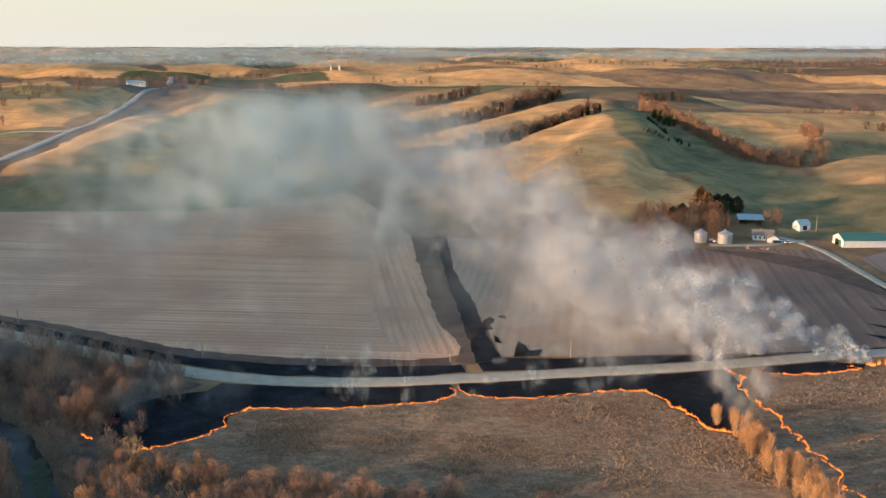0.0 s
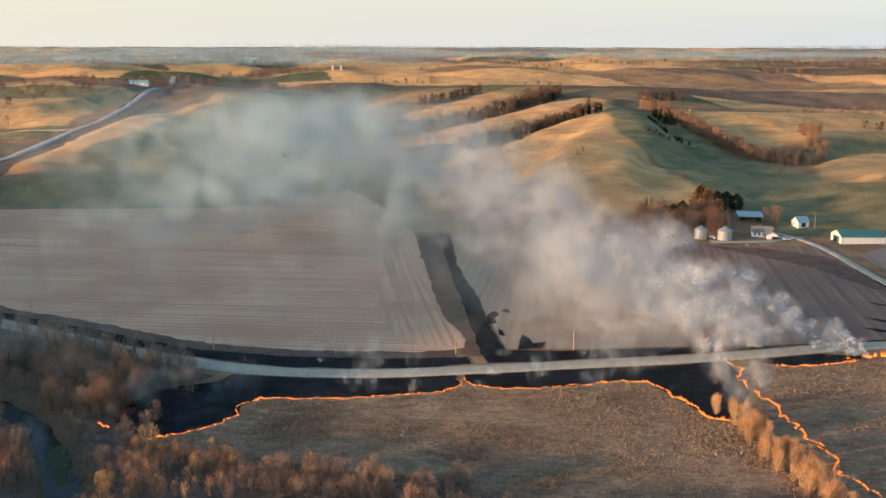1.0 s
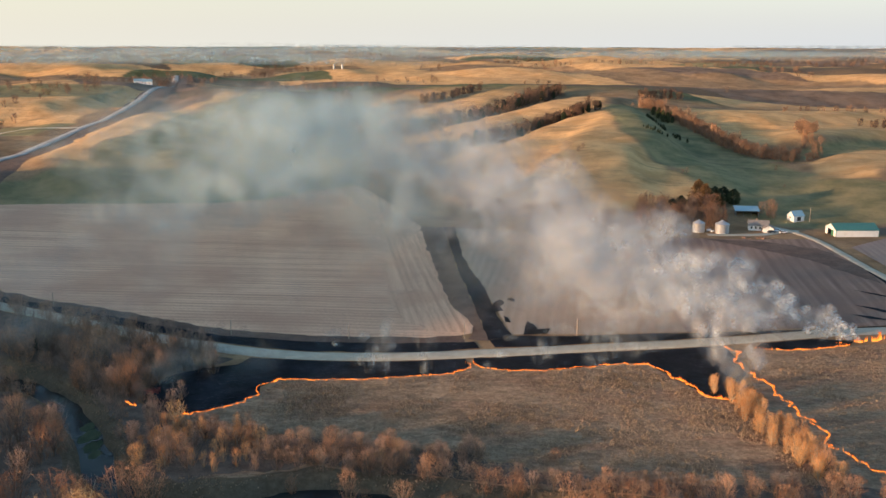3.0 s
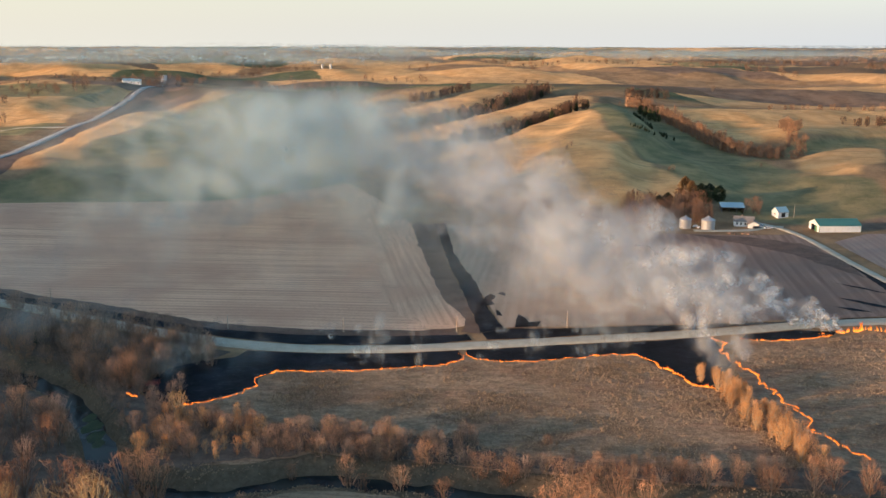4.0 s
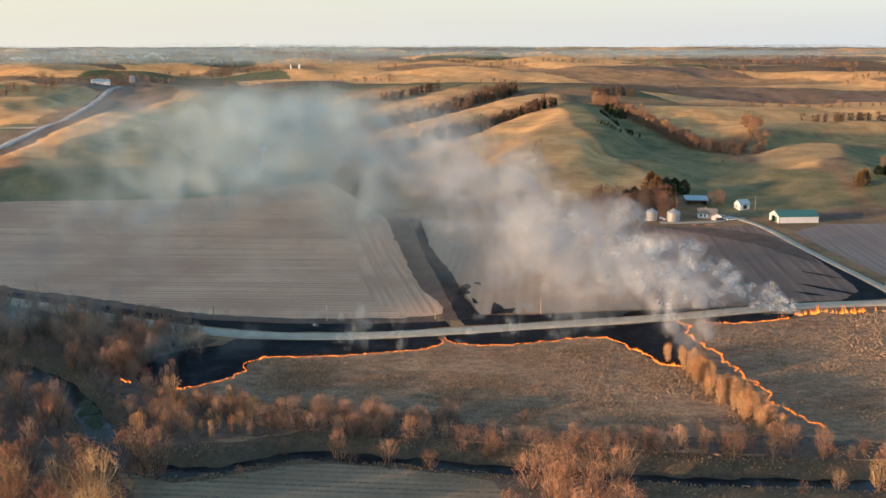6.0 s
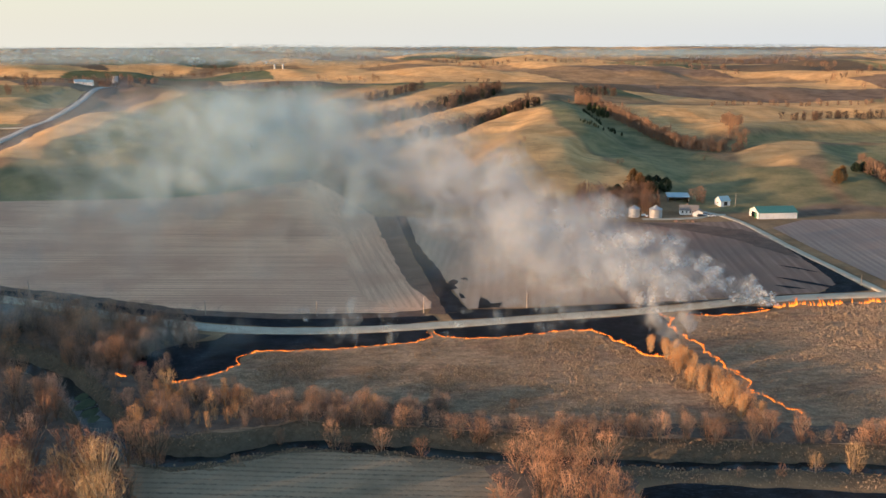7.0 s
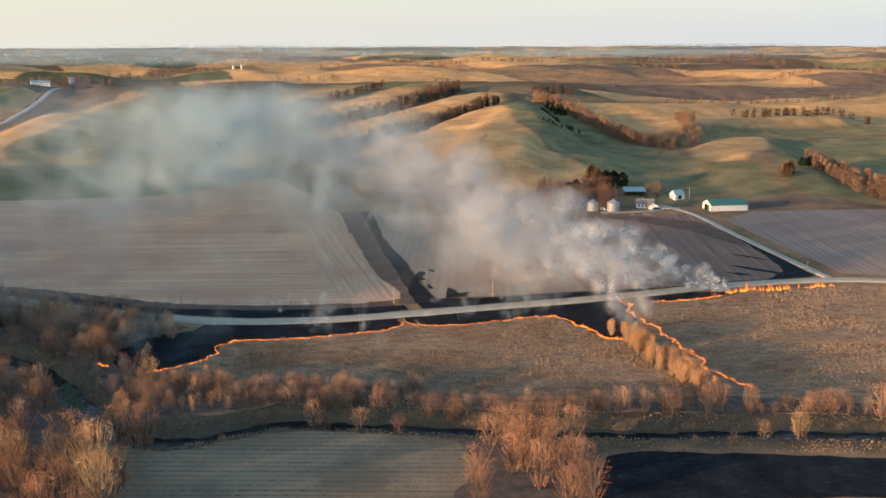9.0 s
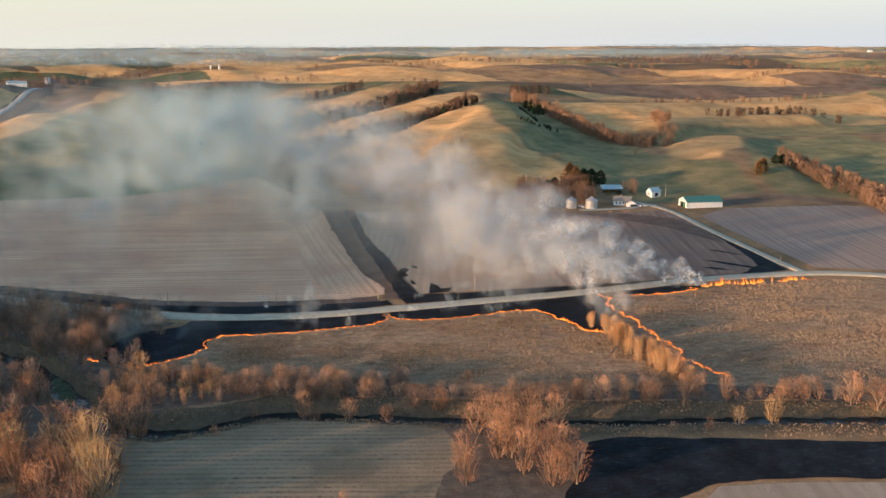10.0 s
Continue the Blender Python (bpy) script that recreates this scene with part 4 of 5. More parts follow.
# hill draws
DARK_KINDS = HILL_TREES + CEDARS[2:]
draw_woods(DARK_KINDS, [(-8, 762), (25, 792), (60, 822), (90, 848), (108, 862)], 95, 7, 1.35, "dark cedars and brown trees in a hillside draw")
draw_woods(DARK_KINDS, [(-31, 880), (5, 912), (35, 945), (62, 992), (84, 1046)], 135, 11, 1.45, "dark cedars and brown trees in a hillside draw")
draw_woods(HILL_TREES, [(-60, 1014), (-30, 1055), (2, 1094)], 40, 6, 1.1)
draw_woods(HILL_TREES, [(160, 925), (172, 888), (188, 835), (200, 775), (210, 728), (232, 712), (252, 712)], 190, 8, 1.15)
draw_woods(CEDARS[2:], [(164, 884), (172, 860), (176, 850)], 16, 6, 1.2, "dark cedars at the head of the bowl")
draw_woods(CEDARS[2:], [(150, 850), (156, 820), (164, 790), (168, 768)], 34, 5, 0.5, "low dark juniper scrub on the green slope")
draw_woods(CEDARS[2:], [(132, 742), (138, 730), (146, 724)], 12, 4, 0.45, "low dark juniper scrub on the green slope")
draw_woods(HILL_TREES[:1] + HILL_TREES[2:], [(306, 452), (314, 507), (312, 560), (304, 606)], 130, 10, 1.25)
draw_woods(HILL_TREES, [(268, 760), (276, 800), (284, 826)], 26, 8, 1.1)
draw_woods(HILL_TREES, [(345, 850), (390, 868), (440, 886), (500, 884)], 44, 9, 1.0)
draw_woods(HILL_TREES, [(300, 953), (422, 994), (560, 1028)], 40, 5, 0.7)
draw_woods(HILL_TREES, [(165, 1002), (218, 1010)], 22, 7, 1.1)
draw_woods(HILL_TREES, [(-120, 840), (-140, 940), (-165, 1120)], 44, 12, 1.1)
for x, y, s in ((136, 621, 1.1), (139, 622, 1.0), (74, 658, 1.3), (70, 650, 1.1), (60, 616, 1.2), (64, 612, 1.3), (57, 620, 1.0), (201, 614, 0.6), (150, 925, 1.2), (212, 668, 0.4), (66, 640, 0.8), (445, 1010, 1.9)):
    plant(SHRUBS + HILL_TREES[1:2], x, y, s, "bushes on the pasture")
for x, y, k, s in ((267, 566, 1, 0.85), (272, 570, 1, 0.9), (290, 590, 0, 0.75), (297, 593, 0, 0.7), (300, 588, 0, 0.6)):
    plant(CEDARS[k:k + 1], x, y, s, "cedars on the pasture", "round bushy cedar at the foot of the pasture hill")
places = [(random.uniform(-620, -455), random.uniform(880, 1130), 1.1) for k in range(50)] + [(random.uniform(-475, -400), random.uniform(1205, 1250), 1.1) for k in range(26)]
for k in range(150):
    y = random.uniform(1100, 3300)
    x = random.uniform(-0.5, 0.62) * y
    ang = random.uniform(-0.5, 0.5)
    places += [(x + math.cos(ang) * 11 * j + random.uniform(-6, 6), y + math.sin(ang) * 9 * j + random.uniform(-6, 6), random.uniform(0.9, 1.3)) for j in range(random.randint(1, 12))]
FAR_TREES = [bare_tree(96 + k, h, 0.55, BARK, m, "leafless brown tree in the distance", tips=34, side=0, twig_r=0.3, stems=2) for k, (h, m) in enumerate(((8, TWIG_HILL), (9, TWIG_RUST_HILL)))]
woods("far_woods", FAR_TREES, places, "scattered brown leafless woods in the distance")
for k in PALE_TREES + BRUSH + SHRUBS + FAR_TREES + HILL_TREES + CEDARS + STRAW_TREES + GREY_TREES + RUST_TREES:
    if k.name not in USED:
        plant([k], -140 + random.uniform(-5, 5), 300, 0.8, "creek woods")


# ---- dry grass tussocks ----
def tussock_material():
    m, nt, bsdf, out = nodes_of("dry_tussocks")
    g = nt.nodes.new("ShaderNodeNewGeometry")
    r = g.outputs["Random Per Island"]
    big = noisy(nt, g.outputs["Position"], 0.035, 4.0, 0.6)
    f = sums(nt, "ADD", sums(nt, "MULTIPLY", r, 0.6), sums(nt, "MULTIPLY", big, 0.7))
    col = mixed(nt, ramp(nt, f, 0.35, 0.95), (0.16, 0.113, 0.073), (0.43, 0.305, 0.195))
    put_in(nt, bsdf.inputs["Base Color"], col)
    bsdf.inputs["Roughness"].default_value = 1.0
    bsdf.inputs["Specular IOR Level"].default_value = 0.05
    return m


TUSSOCK = tussock_material()


def tussocks(name, poly, count, tall, seed, label, blades=4):
    rng = np.random.RandomState(seed)
    ax, ay = [p[0] for p in poly], [p[1] for p in poly]
    x = rng.uniform(min(ax), max(ax), count * 3)
    y = rng.uniform(min(ay), max(ay), count * 3)
    ok = (inside(x, y, poly) > 0) & (lattice(x, y, 6, seed) + 0.7 * lattice(x, y, 19, seed + 1) + rng.uniform(-0.9, 0.9, len(x)) > -0.2) & (off_line(x, y, RIVER) > 4)
    x, y = x[ok][:count], y[ok][:count]
    z = height(x, y)
    n = len(x)
    size = tall * rng.uniform(0.5, 1.35, n) * (1 + 0.4 * lattice(x, y, 12, seed + 2))
    verts, faces = [], []
    for b in range(blades):
        a = rng.uniform(0, 6.283, n)
        lean = rng.uniform(0.2, 0.9, n)
        w = size * 0.26
        ring = [np.column_stack([x + w * np.cos(t) + 0.25 * size * np.cos(a), y + w * np.sin(t) + 0.25 * size * np.sin(a), z - 0.05]) for t in (0.3, 2.4, 4.5)]
        tip = np.column_stack([x + size * lean * np.cos(a), y + size * lean * np.sin(a), z + size * rng.uniform(0.7, 1.1, n)])
        verts.append(np.stack(ring + [tip], 1).reshape(-1, 3))
        s = b * n * 4 + np.arange(n) * 4
        faces.append(np.stack([np.column_stack(q) for q in ((s, s + 1, s + 3), (s + 1, s + 2, s + 3), (s + 2, s, s + 3))], 1).reshape(-1, 3))
    me = mesh_from(name, np.concatenate(verts).tolist(), np.concatenate(faces).tolist(), TUSSOCK, False)
    return tagged(new(name, me), label, "grass", kind="stuff")


tussocks("meadow_grass", [(-80, 247), (-61, 264), (-57, 275), (-19, 279), (-2, 285), (1, 294), (5, 289), (27, 288), (50, 295), (57, 294), (66, 276), (77, 263), (84, 250), (84, 212), (31, 209), (0, 214), (-36, 220), (-78, 228)],
         26000, 0.46, 201, "tufts of dry straw-coloured meadow grass", 3)
tussocks("meadow_grass", [(95, 240), (92, 270), (90, 300), (97, 312), (131, 317), (163, 327), (191, 329), (225, 320), (240, 314), (215, 190), (134, 198), (100, 203)],
         26000, 0.40, 211, "tufts of dry rust-coloured meadow grass", 3)
tussocks("bank_grass", [(-150, 262), (-100, 222), (-80, 192), (-60, 188), (-30, 197), (20, 188), (48, 182), (125, 175), (200, 164), (200, 186), (134, 197), (77, 204), (0, 213), (-50, 216), (-70, 212), (-95, 250), (-150, 300)],
         24000, 0.36, 221, "tufts of dry grass on the creek banks")



# ---- fire ----
def flame_material():
    m, nt, bsdf, out = nodes_of("flame")
    nt.nodes.remove(bsdf)
    e = nt.nodes.new("ShaderNodeEmission")
    t = read(nt, "glow_share")
    put_in(nt, e.inputs["Color"], mixed(nt, t, (1.0, 0.13, 0.006), (1.0, 0.30, 0.03)))
    put_in(nt, e.inputs["Strength"], sums(nt, "MULTIPLY_ADD", t, 0.9, 0.45))
    nt.links.new(e.outputs[0], out.inputs["Surface"])
    return m


FLAME = flame_material()


def fire(name, pts, tall, label, seed, gap=0.25, wide=0.19, wander=0.75, holes=0.16):
    """Tongues of flame along a line on the ground."""
    rng = np.random.RandomState(seed)
    line = []
    for (ax, ay), (bx, by) in zip(pts, pts[1:]):
        n = max(1, int(math.hypot(bx - ax, by - ay) / gap))
        line += [(ax + (bx - ax) * k / n, ay + (by - ay) * k / n) for k in range(n)]
    q = np.array(line)
    x = q[:, 0] + wander * (lattice(q[:, 0], q[:, 1], 4, seed) + lattice(q[:, 0], q[:, 1], 1.7, seed + 1))
    y = q[:, 1] + wander * (lattice(q[:, 0], q[:, 1], 4, seed + 2) + lattice(q[:, 0], q[:, 1], 1.7, seed + 3))
    keep = rng.uniform(0, 1, len(x)) > holes
    x, y = x[keep], y[keep]
    z = height(x, y)
    verts, faces, heat = [], [], []
    for a, b, c in zip(x, y, z):
        h = tall * rng.uniform(0.3, 1.0) * (1 + 1.1 * max(0.0, float(lattice(a * 1.0, b * 1.0, 2.2, seed + 7))))
        r = min(wide * rng.uniform(0.5, 1.1), 0.45 * h)
        bend, turn = rng.uniform(-0.5, 0.1), rng.uniform(-0.3, 0.4)
        s = len(verts)
        for lev, (zz, rr) in enumerate(((0.0, 0.55), (0.25, 1.0), (0.6, 0.55))):
            for k in range(5):
                t = 1.2566 * k + lev * 0.4
                verts.append((a + rr * r * math.cos(t) + bend * h * zz * zz, b + rr * r * 0.6 * math.sin(t) + turn * h * zz * zz, c + 0.1 + zz * h))
                heat.append((0.9, 0.75, 0.3)[lev])
        verts.append((a + bend * h, b + turn * h, c + h + 0.1))
        heat.append(0.0)
        for lev in range(2):
            for k in range(5):
                j = (k + 1) % 5
                faces.append((s + lev * 5 + k, s + lev * 5 + j, s + lev * 5 + 5 + j, s + lev * 5 + 5 + k))
        faces += [(s + 10 + k, s + 10 + (k + 1) % 5, s + 15) for k in range(5)]
    me = mesh_from(name, verts, faces, FLAME)
    at = me.attributes.new("glow_share", "FLOAT", "POINT")
    at.data.foreach_set("value", np.array(heat, np.float32))
    return tagged(new(name, me), label, "fire", kind="stuff")


fire("grass_fire", [(-81, 248.5), (-72, 252.5), (-64, 259), (-61, 265), (-62, 270.5), (-58, 277.5), (-45, 277.5), (-32, 278.5), (-19, 281.5), (-6, 284.5), (-2, 286.5), (0.3, 291.5), (-1, 296.5)], 0.5, "thin line of low orange flames creeping through grass", 301)
fire("grass_fire", [(1, 297), (2, 294.5), (5, 290.5), (13, 288.5), (27, 289.5), (42, 293.5), (50, 297), (58, 296)], 0.45, "thin line of low orange flames creeping through grass", 302)
fire("grass_fire", [(58, 296), (63, 288), (67, 278), (71, 270), (77.5, 265)], 0.8, "line of bright orange flames creeping through grass", 303, wide=0.28)
fire("grass_fire", [(86.5, 314), (90.5, 309), (88, 304), (88, 293), (90.5, 280), (92, 268), (94, 256), (95, 244), (95, 236), (99, 228), (102, 219.5)], 0.6, "winding line of orange flames along the brush", 304, wander=1.1, wide=0.25)
fire("grass_fire", [(97, 314), (110, 313), (121, 315.5), (127, 318), (131, 319.5), (126, 322)], 0.55, "line of low orange flames below the road", 305)
fire("tall_fire", [(134, 324), (142, 324.5), (150, 326), (158, 327), (164, 327.5)], 2.3, "tall yellow-orange flames in dry verge grass", 306, gap=0.2, wide=0.3, wander=1.6, holes=0.45)
fire("tall_fire", [(167, 328), (174, 329), (182, 330)], 1.6, "tall yellow-orange flames in dry verge grass", 307, gap=0.22, wide=0.28, wander=1.3, holes=0.55)
fire("grass_fire", [(184, 329.5), (192, 330)], 0.7, "scattered flames at the edge of the road", 308, gap=0.9, holes=0.3)
fire("grass_fire", [(-97.5, 257), (-95.5, 256), (-94, 254)], 0.7, "small orange flames under creek trees", 309)


# ---- smoke ----
def smoke_material(name, density, warm=(0.66, 0.70, 0.76), low=0.34, high=0.66, size=0.085, stretch=(1, 1, 1), turn=0.0):
    """Thin smoke: each puff covers a little, thinning out towards its rim and broken up by swirls."""
    m, nt, bsdf, out = nodes_of(name)
    nt.nodes.remove(bsdf)
    p = mapped(nt, position(nt), stretch, turn)
    swirl = noisy(nt, p, size, 7.0, 0.62, 0.6)
    fine = noisy(nt, p, size * 4.2, 5.0, 0.7, 0.9)
    soft = read(nt, "soft")
    thick = read(nt, "thick")
    f = sums(nt, "MULTIPLY", ramp(nt, swirl, low, high), ramp(nt, fine, 0.28, 0.7, 0.55, 1.0))
    alpha = sums(nt, "MULTIPLY", sums(nt, "MULTIPLY", f, soft), sums(nt, "MULTIPLY", thick, density))
    d = nt.nodes.new("ShaderNodeBsdfDiffuse")
    tr = nt.nodes.new("ShaderNodeBsdfTranslucent")
    clear = nt.nodes.new("ShaderNodeBsdfTransparent")
    for b in (d, tr):
        put_in(nt, b.inputs["Color"], warm)
    both = nt.nodes.new("ShaderNodeMixShader")
    both.inputs[0].default_value = 0.5
    nt.links.new(d.outputs[0], both.inputs[1])
    nt.links.new(tr.outputs[0], both.inputs[2])
    mix = nt.nodes.new("ShaderNodeMixShader")
    nt.links.new(alpha, mix.inputs[0])
    nt.links.new(clear.outputs[0], mix.inputs[1])
    nt.links.new(both.outputs[0], mix.inputs[2])
    nt.links.new(mix.outputs[0], out.inputs["Surface"])
    return m


def ball(level):
    bm = bmesh.new()
    bmesh.ops.create_icosphere(bm, subdivisions=level, radius=1.0)
    bm.verts.ensure_lookup_table()
    v = np.array([q.co[:] for q in bm.verts])
    f = np.array([[q.index for q in face.verts] for face in bm.faces])
    bm.free()
    return v, f


BALL_V, BALL_F = ball(3)


def puffs(name, list_of, material, label, seed, lumps=0.38):
    """Billowing puffs: (x, y, z, half length, half depth, half height, thickness)."""
    verts, faces, soft, thick = [], [], [], []
    base = 0
    rng = np.random.RandomState(seed)
    for x, y, z, a, b, c, k in list_of:
        o = rng.uniform(-50, 50, 2)
        bump = lattice(BALL_V[:, 0] * 1.7 + o[0] + BALL_V[:, 2], BALL_V[:, 1] * 1.7 + o[1] - BALL_V[:, 2], 0.8, seed) + 0.5 * lattice(BALL_V[:, 0] * 3 + o[1], BALL_V[:, 2] * 3 + BALL_V[:, 1], 0.7, seed + 1)
        v = BALL_V * (1 + lumps * bump)[:, None] * np.array([a, b, c])
        verts.append(v + np.array([x, y, z]))
        faces.append(BALL_F + base)
        base += len(v)
        rim = np.clip(1.0 - (BALL_V[:, 0] ** 2 + BALL_V[:, 2] ** 2), 0, 1) ** 2.1
        soft.append(rim)
        thick.append(np.full(len(v), k))
    me = mesh_from(name, np.concatenate(verts).tolist(), np.concatenate(faces).tolist(), material)
    for key, value in (("soft", soft), ("thick", thick)):
        at = me.attributes.new(key, "FLOAT", "POINT")
        at.data.foreach_set("value", np.concatenate(value).astype(np.float32))
    return tagged(new(name, me), label, "smoke", kind="stuff")


def along(pts, t):
    """A point of a line of (x, y, z, radius, thickness) at share t."""
    u = t * (len(pts) - 1)
    i = min(int(u), len(pts) - 2)
    return [p + (q - p) * (u - i) for p, q in zip(pts[i], pts[i + 1])]


rng_smoke = np.random.RandomState(77)
SMOKE = smoke_material("white_smoke", 1.1, (0.58, 0.63, 0.67), 0.36, 0.62, 0.11)
WISP = smoke_material("wispy_smoke", 1.0, (0.50, 0.60, 0.65), 0.4, 0.66, 0.3, (1.0, 1.0, 0.45))
VEIL = smoke_material("thin_smoke", 1.25, (0.47, 0.60, 0.65), 0.36, 0.7, 0.05, (1.0, 0.55, 0.8), 38.0)
PLUME = [(134, 325, 2.0, 2.6, 0.8), (122, 330, 6, 5.5, 0.85), (106, 340, 10, 10, 0.75), (88, 350, 14, 15, 0.62), (66, 372, 19, 21, 0.42), (42, 400, 25, 26, 0.32), (15, 440, 30, 28, 0.17), (-20, 480, 34, 30, 0.09)]
items = []
for k in range(210):
    t = ((k + rng_smoke.rand()) / 210) ** 1.15
    x, y, z, r, dens = along(PLUME, t)
    s = r * (rng_smoke.uniform(0.25, 0.6) if t < 0.6 else rng_smoke.uniform(0.4, 0.8))
    items.append((x + r * rng_smoke.uniform(-1, 1), y + r * rng_smoke.uniform(-0.8, 0.8), max(z + r * rng_smoke.uniform(-0.95, 0.8), s * 0.3), s * 1.15, s * 0.9, s * 0.9, dens))
puffs("smoke_plume", items, SMOKE, "billowing white-grey smoke drifting from the grass fire", 401)
items = []
for k in range(20):  # low smoke that hangs over the pale field
    t = rng_smoke.rand()
    s = rng_smoke.uniform(9, 18)
    items.append((110 - 85 * t + rng_smoke.uniform(-10, 10), 332 + 60 * t * rng_smoke.rand(), s * 0.4 + rng_smoke.uniform(0, 8), s * 1.5, s, s * 0.8, 0.26 - 0.1 * t))
puffs("smoke_veil", items, SMOKE, "thin pale smoke hanging low over the harvested field", 405)
items = []
BRANCH = [(87, 312, 2, 2.8, 0.6), (85, 309, 7, 5, 0.65), (82, 314, 13, 7.5, 0.55), (74, 328, 18, 10, 0.4)]
for k in range(18):
    x, y, z, r, dens = along(BRANCH, (k + rng_smoke.rand()) / 18)
    s = r * rng_smoke.uniform(0.5, 0.85)
    items.append((x + r * rng_smoke.uniform(-0.8, 0.8), y + r * rng_smoke.uniform(-0.6, 0.6), z + r * rng_smoke.uniform(-0.5, 0.6), s, s * 0.9, s * 1.2, dens))
for k in range(9):
    x, y = rng_smoke.uniform(74, 92), rng_smoke.uniform(262, 304)
    s = rng_smoke.uniform(3, 5.5)
    items.append((x, y, s, s, s, s * 1.3, 0.34))
puffs("smoke_plume", items, SMOKE, "pale smoke rising from the brush fire beside the road", 402)
items = []
for k in range(64):
    t = rng_smoke.rand()
    s = rng_smoke.uniform(20, 46)
    x = 10 - 200 * t + rng_smoke.uniform(-30, 30)
    y = 455 + 190 * rng_smoke.rand()
    z = 12 + 46 * rng_smoke.rand() + 8 * t
    fall = math.exp(-((x + 85) / 80) ** 2) * (0.5 + 0.5 * math.exp(-((z - 44) / 24) ** 2))
    items.append((x, y, z, s * 1.35, s, min(s * 0.8, 84 - z), 0.05 + 0.36 * fall))
for k in range(9):
    s = rng_smoke.uniform(40, 80)
    items.append((rng_smoke.uniform(-420, -120), rng_smoke.uniform(650, 1000), rng_smoke.uniform(36, 50), s * 1.7, s, s * 0.35, 0.1))
for k in range(30):  # old smoke that lies over the far land
    y = rng_smoke.uniform(1400, 3600)
    s = rng_smoke.uniform(160, 380)
    items.append((-y * rng_smoke.uniform(0.1, 0.52), y, ground_at(0, y) + rng_smoke.uniform(8, 16), s * 1.6, s * 0.4, rng_smoke.uniform(10, 17), 0.55))
# faint puffs added over the farthest land to stand in for distance haze
for k in range(24):
    y = rng_smoke.uniform(2000, 4300)
    s = rng_smoke.uniform(300, 520)
    items.append((y * rng_smoke.uniform(-0.1, 0.5), y, ground_at(0, y) + 8, s * 1.6, s * 0.3, rng_smoke.uniform(9, 14), 0.42))
puffs("smoke_veil", items, VEIL, "thin grey-blue veil of drifting smoke and added distance haze", 403)
items = []
for k in range(44):
    x = rng_smoke.uniform(-92, 62)
    y = (rng_smoke.uniform(284, 300) if k % 2 else rng_smoke.uniform(304, 318)) + 0.05 * x
    s = rng_smoke.uniform(1.4, 4.2)
    items.append((x, y, s * rng_smoke.uniform(0.8, 1.8), s * rng_smoke.uniform(0.9, 2.2), s * 0.8, s * rng_smoke.uniform(0.7, 1.6), rng_smoke.uniform(0.15, 0.5)))
puffs("smoke_wisps", items, WISP, "small white wisps of smoke over the burnt verge", 406)
items = []
for k in range(10):
    items.append((rng_smoke.uniform(-92, -60), rng_smoke.uniform(258, 292), rng_smoke.uniform(2, 6), rng_smoke.uniform(5, 10), 6, rng_smoke.uniform(4, 8), 0.2))
for k in range(32):
    x, y = rng_smoke.uniform(-170, 10), rng_smoke.uniform(330, 480)
    s = rng_smoke.uniform(12, 28)
    items.append((x, y, s * 0.9 + rng_smoke.uniform(0, 15), s * 1.3, s * 0.9, s * 1.2, rng_smoke.uniform(0.05, 0.12)))
for k in range(8):
    items.append((rng_smoke.uniform(-170, -100), rng_smoke.uniform(270, 330), rng_smoke.uniform(6, 14), rng_smoke.uniform(10, 20), 10, rng_smoke.uniform(7, 12), 0.12))
puffs("smoke_wisps", items, VEIL, "faint wisps of smoke rising from burnt ground", 404)


# ---- the farmyard ----
def siding(name, base, dark, pitch=0.9, rough=0.5, metal=0.0, turn=0.0):
    """Ribbed sheet metal or boards, a little weathered."""
    m, nt, bsdf, out = nodes_of(name)
    tc = nt.nodes.new("ShaderNodeTexCoord")
    p = tc.outputs["Object"]
    sep = nt.nodes.new("ShaderNodeSeparateXYZ")
    nt.links.new(mapped(nt, p, (1, 1, 1), turn), sep.inputs[0])
    rib = sums(nt, "SINE", sums(nt, "MULTIPLY", sep.outputs["X"], 6.2832 / pitch))
    stain = noisy(nt, mapped(nt, p, (1.5, 1.5, 0.4)), 0.8, 5.0, 0.65)
    put_in(nt, bsdf.inputs["Base Color"], mixed(nt, ramp(nt, stain, 0.45, 0.8), base, dark))
    bsdf.inputs["Roughness"].default_value = rough
    bsdf.inputs["Metallic"].default_value = metal
    bumped(nt, bsdf, rib, 0.03)
    return m


WHITE_SIDING = siding("white_siding", (0.78, 0.78, 0.76), (0.58, 0.56, 0.52))
GREEN_ROOF = siding("green_metal_roof", (0.055, 0.17, 0.13), (0.09, 0.18, 0.14), 0.9, 0.4)
BLUE_ROOF = siding("blue_grey_metal_roof", (0.26, 0.40, 0.47), (0.22, 0.30, 0.33), 0.8, 0.45)
SHINGLE = plain("weathered_shingles", (0.19, 0.165, 0.145), (0.31, 0.275, 0.24), 1.5, 0.95, 0.03)
GALVANISED = plain("galvanised_steel", (0.36, 0.365, 0.365), (0.50, 0.50, 0.49), 0.6, 0.5, 0.0, metal=0.4)
DARK = plain("dark_interior", (0.03, 0.028, 0.026), (0.06, 0.052, 0.045), 1.0, 0.9)
WEATHERED = plain("weathered_boards", (0.16, 0.13, 0.11), (0.29, 0.25, 0.21), 1.0, 0.95, 0.02)
GREEN_DOOR = plain("green_painted_door", (0.05, 0.16, 0.09), (0.08, 0.2, 0.12), 0.8, 0.6)
GLASS_DARK = plain("dark_window_glass", (0.03, 0.035, 0.04), (0.05, 0.055, 0.06), 0.5, 0.08)
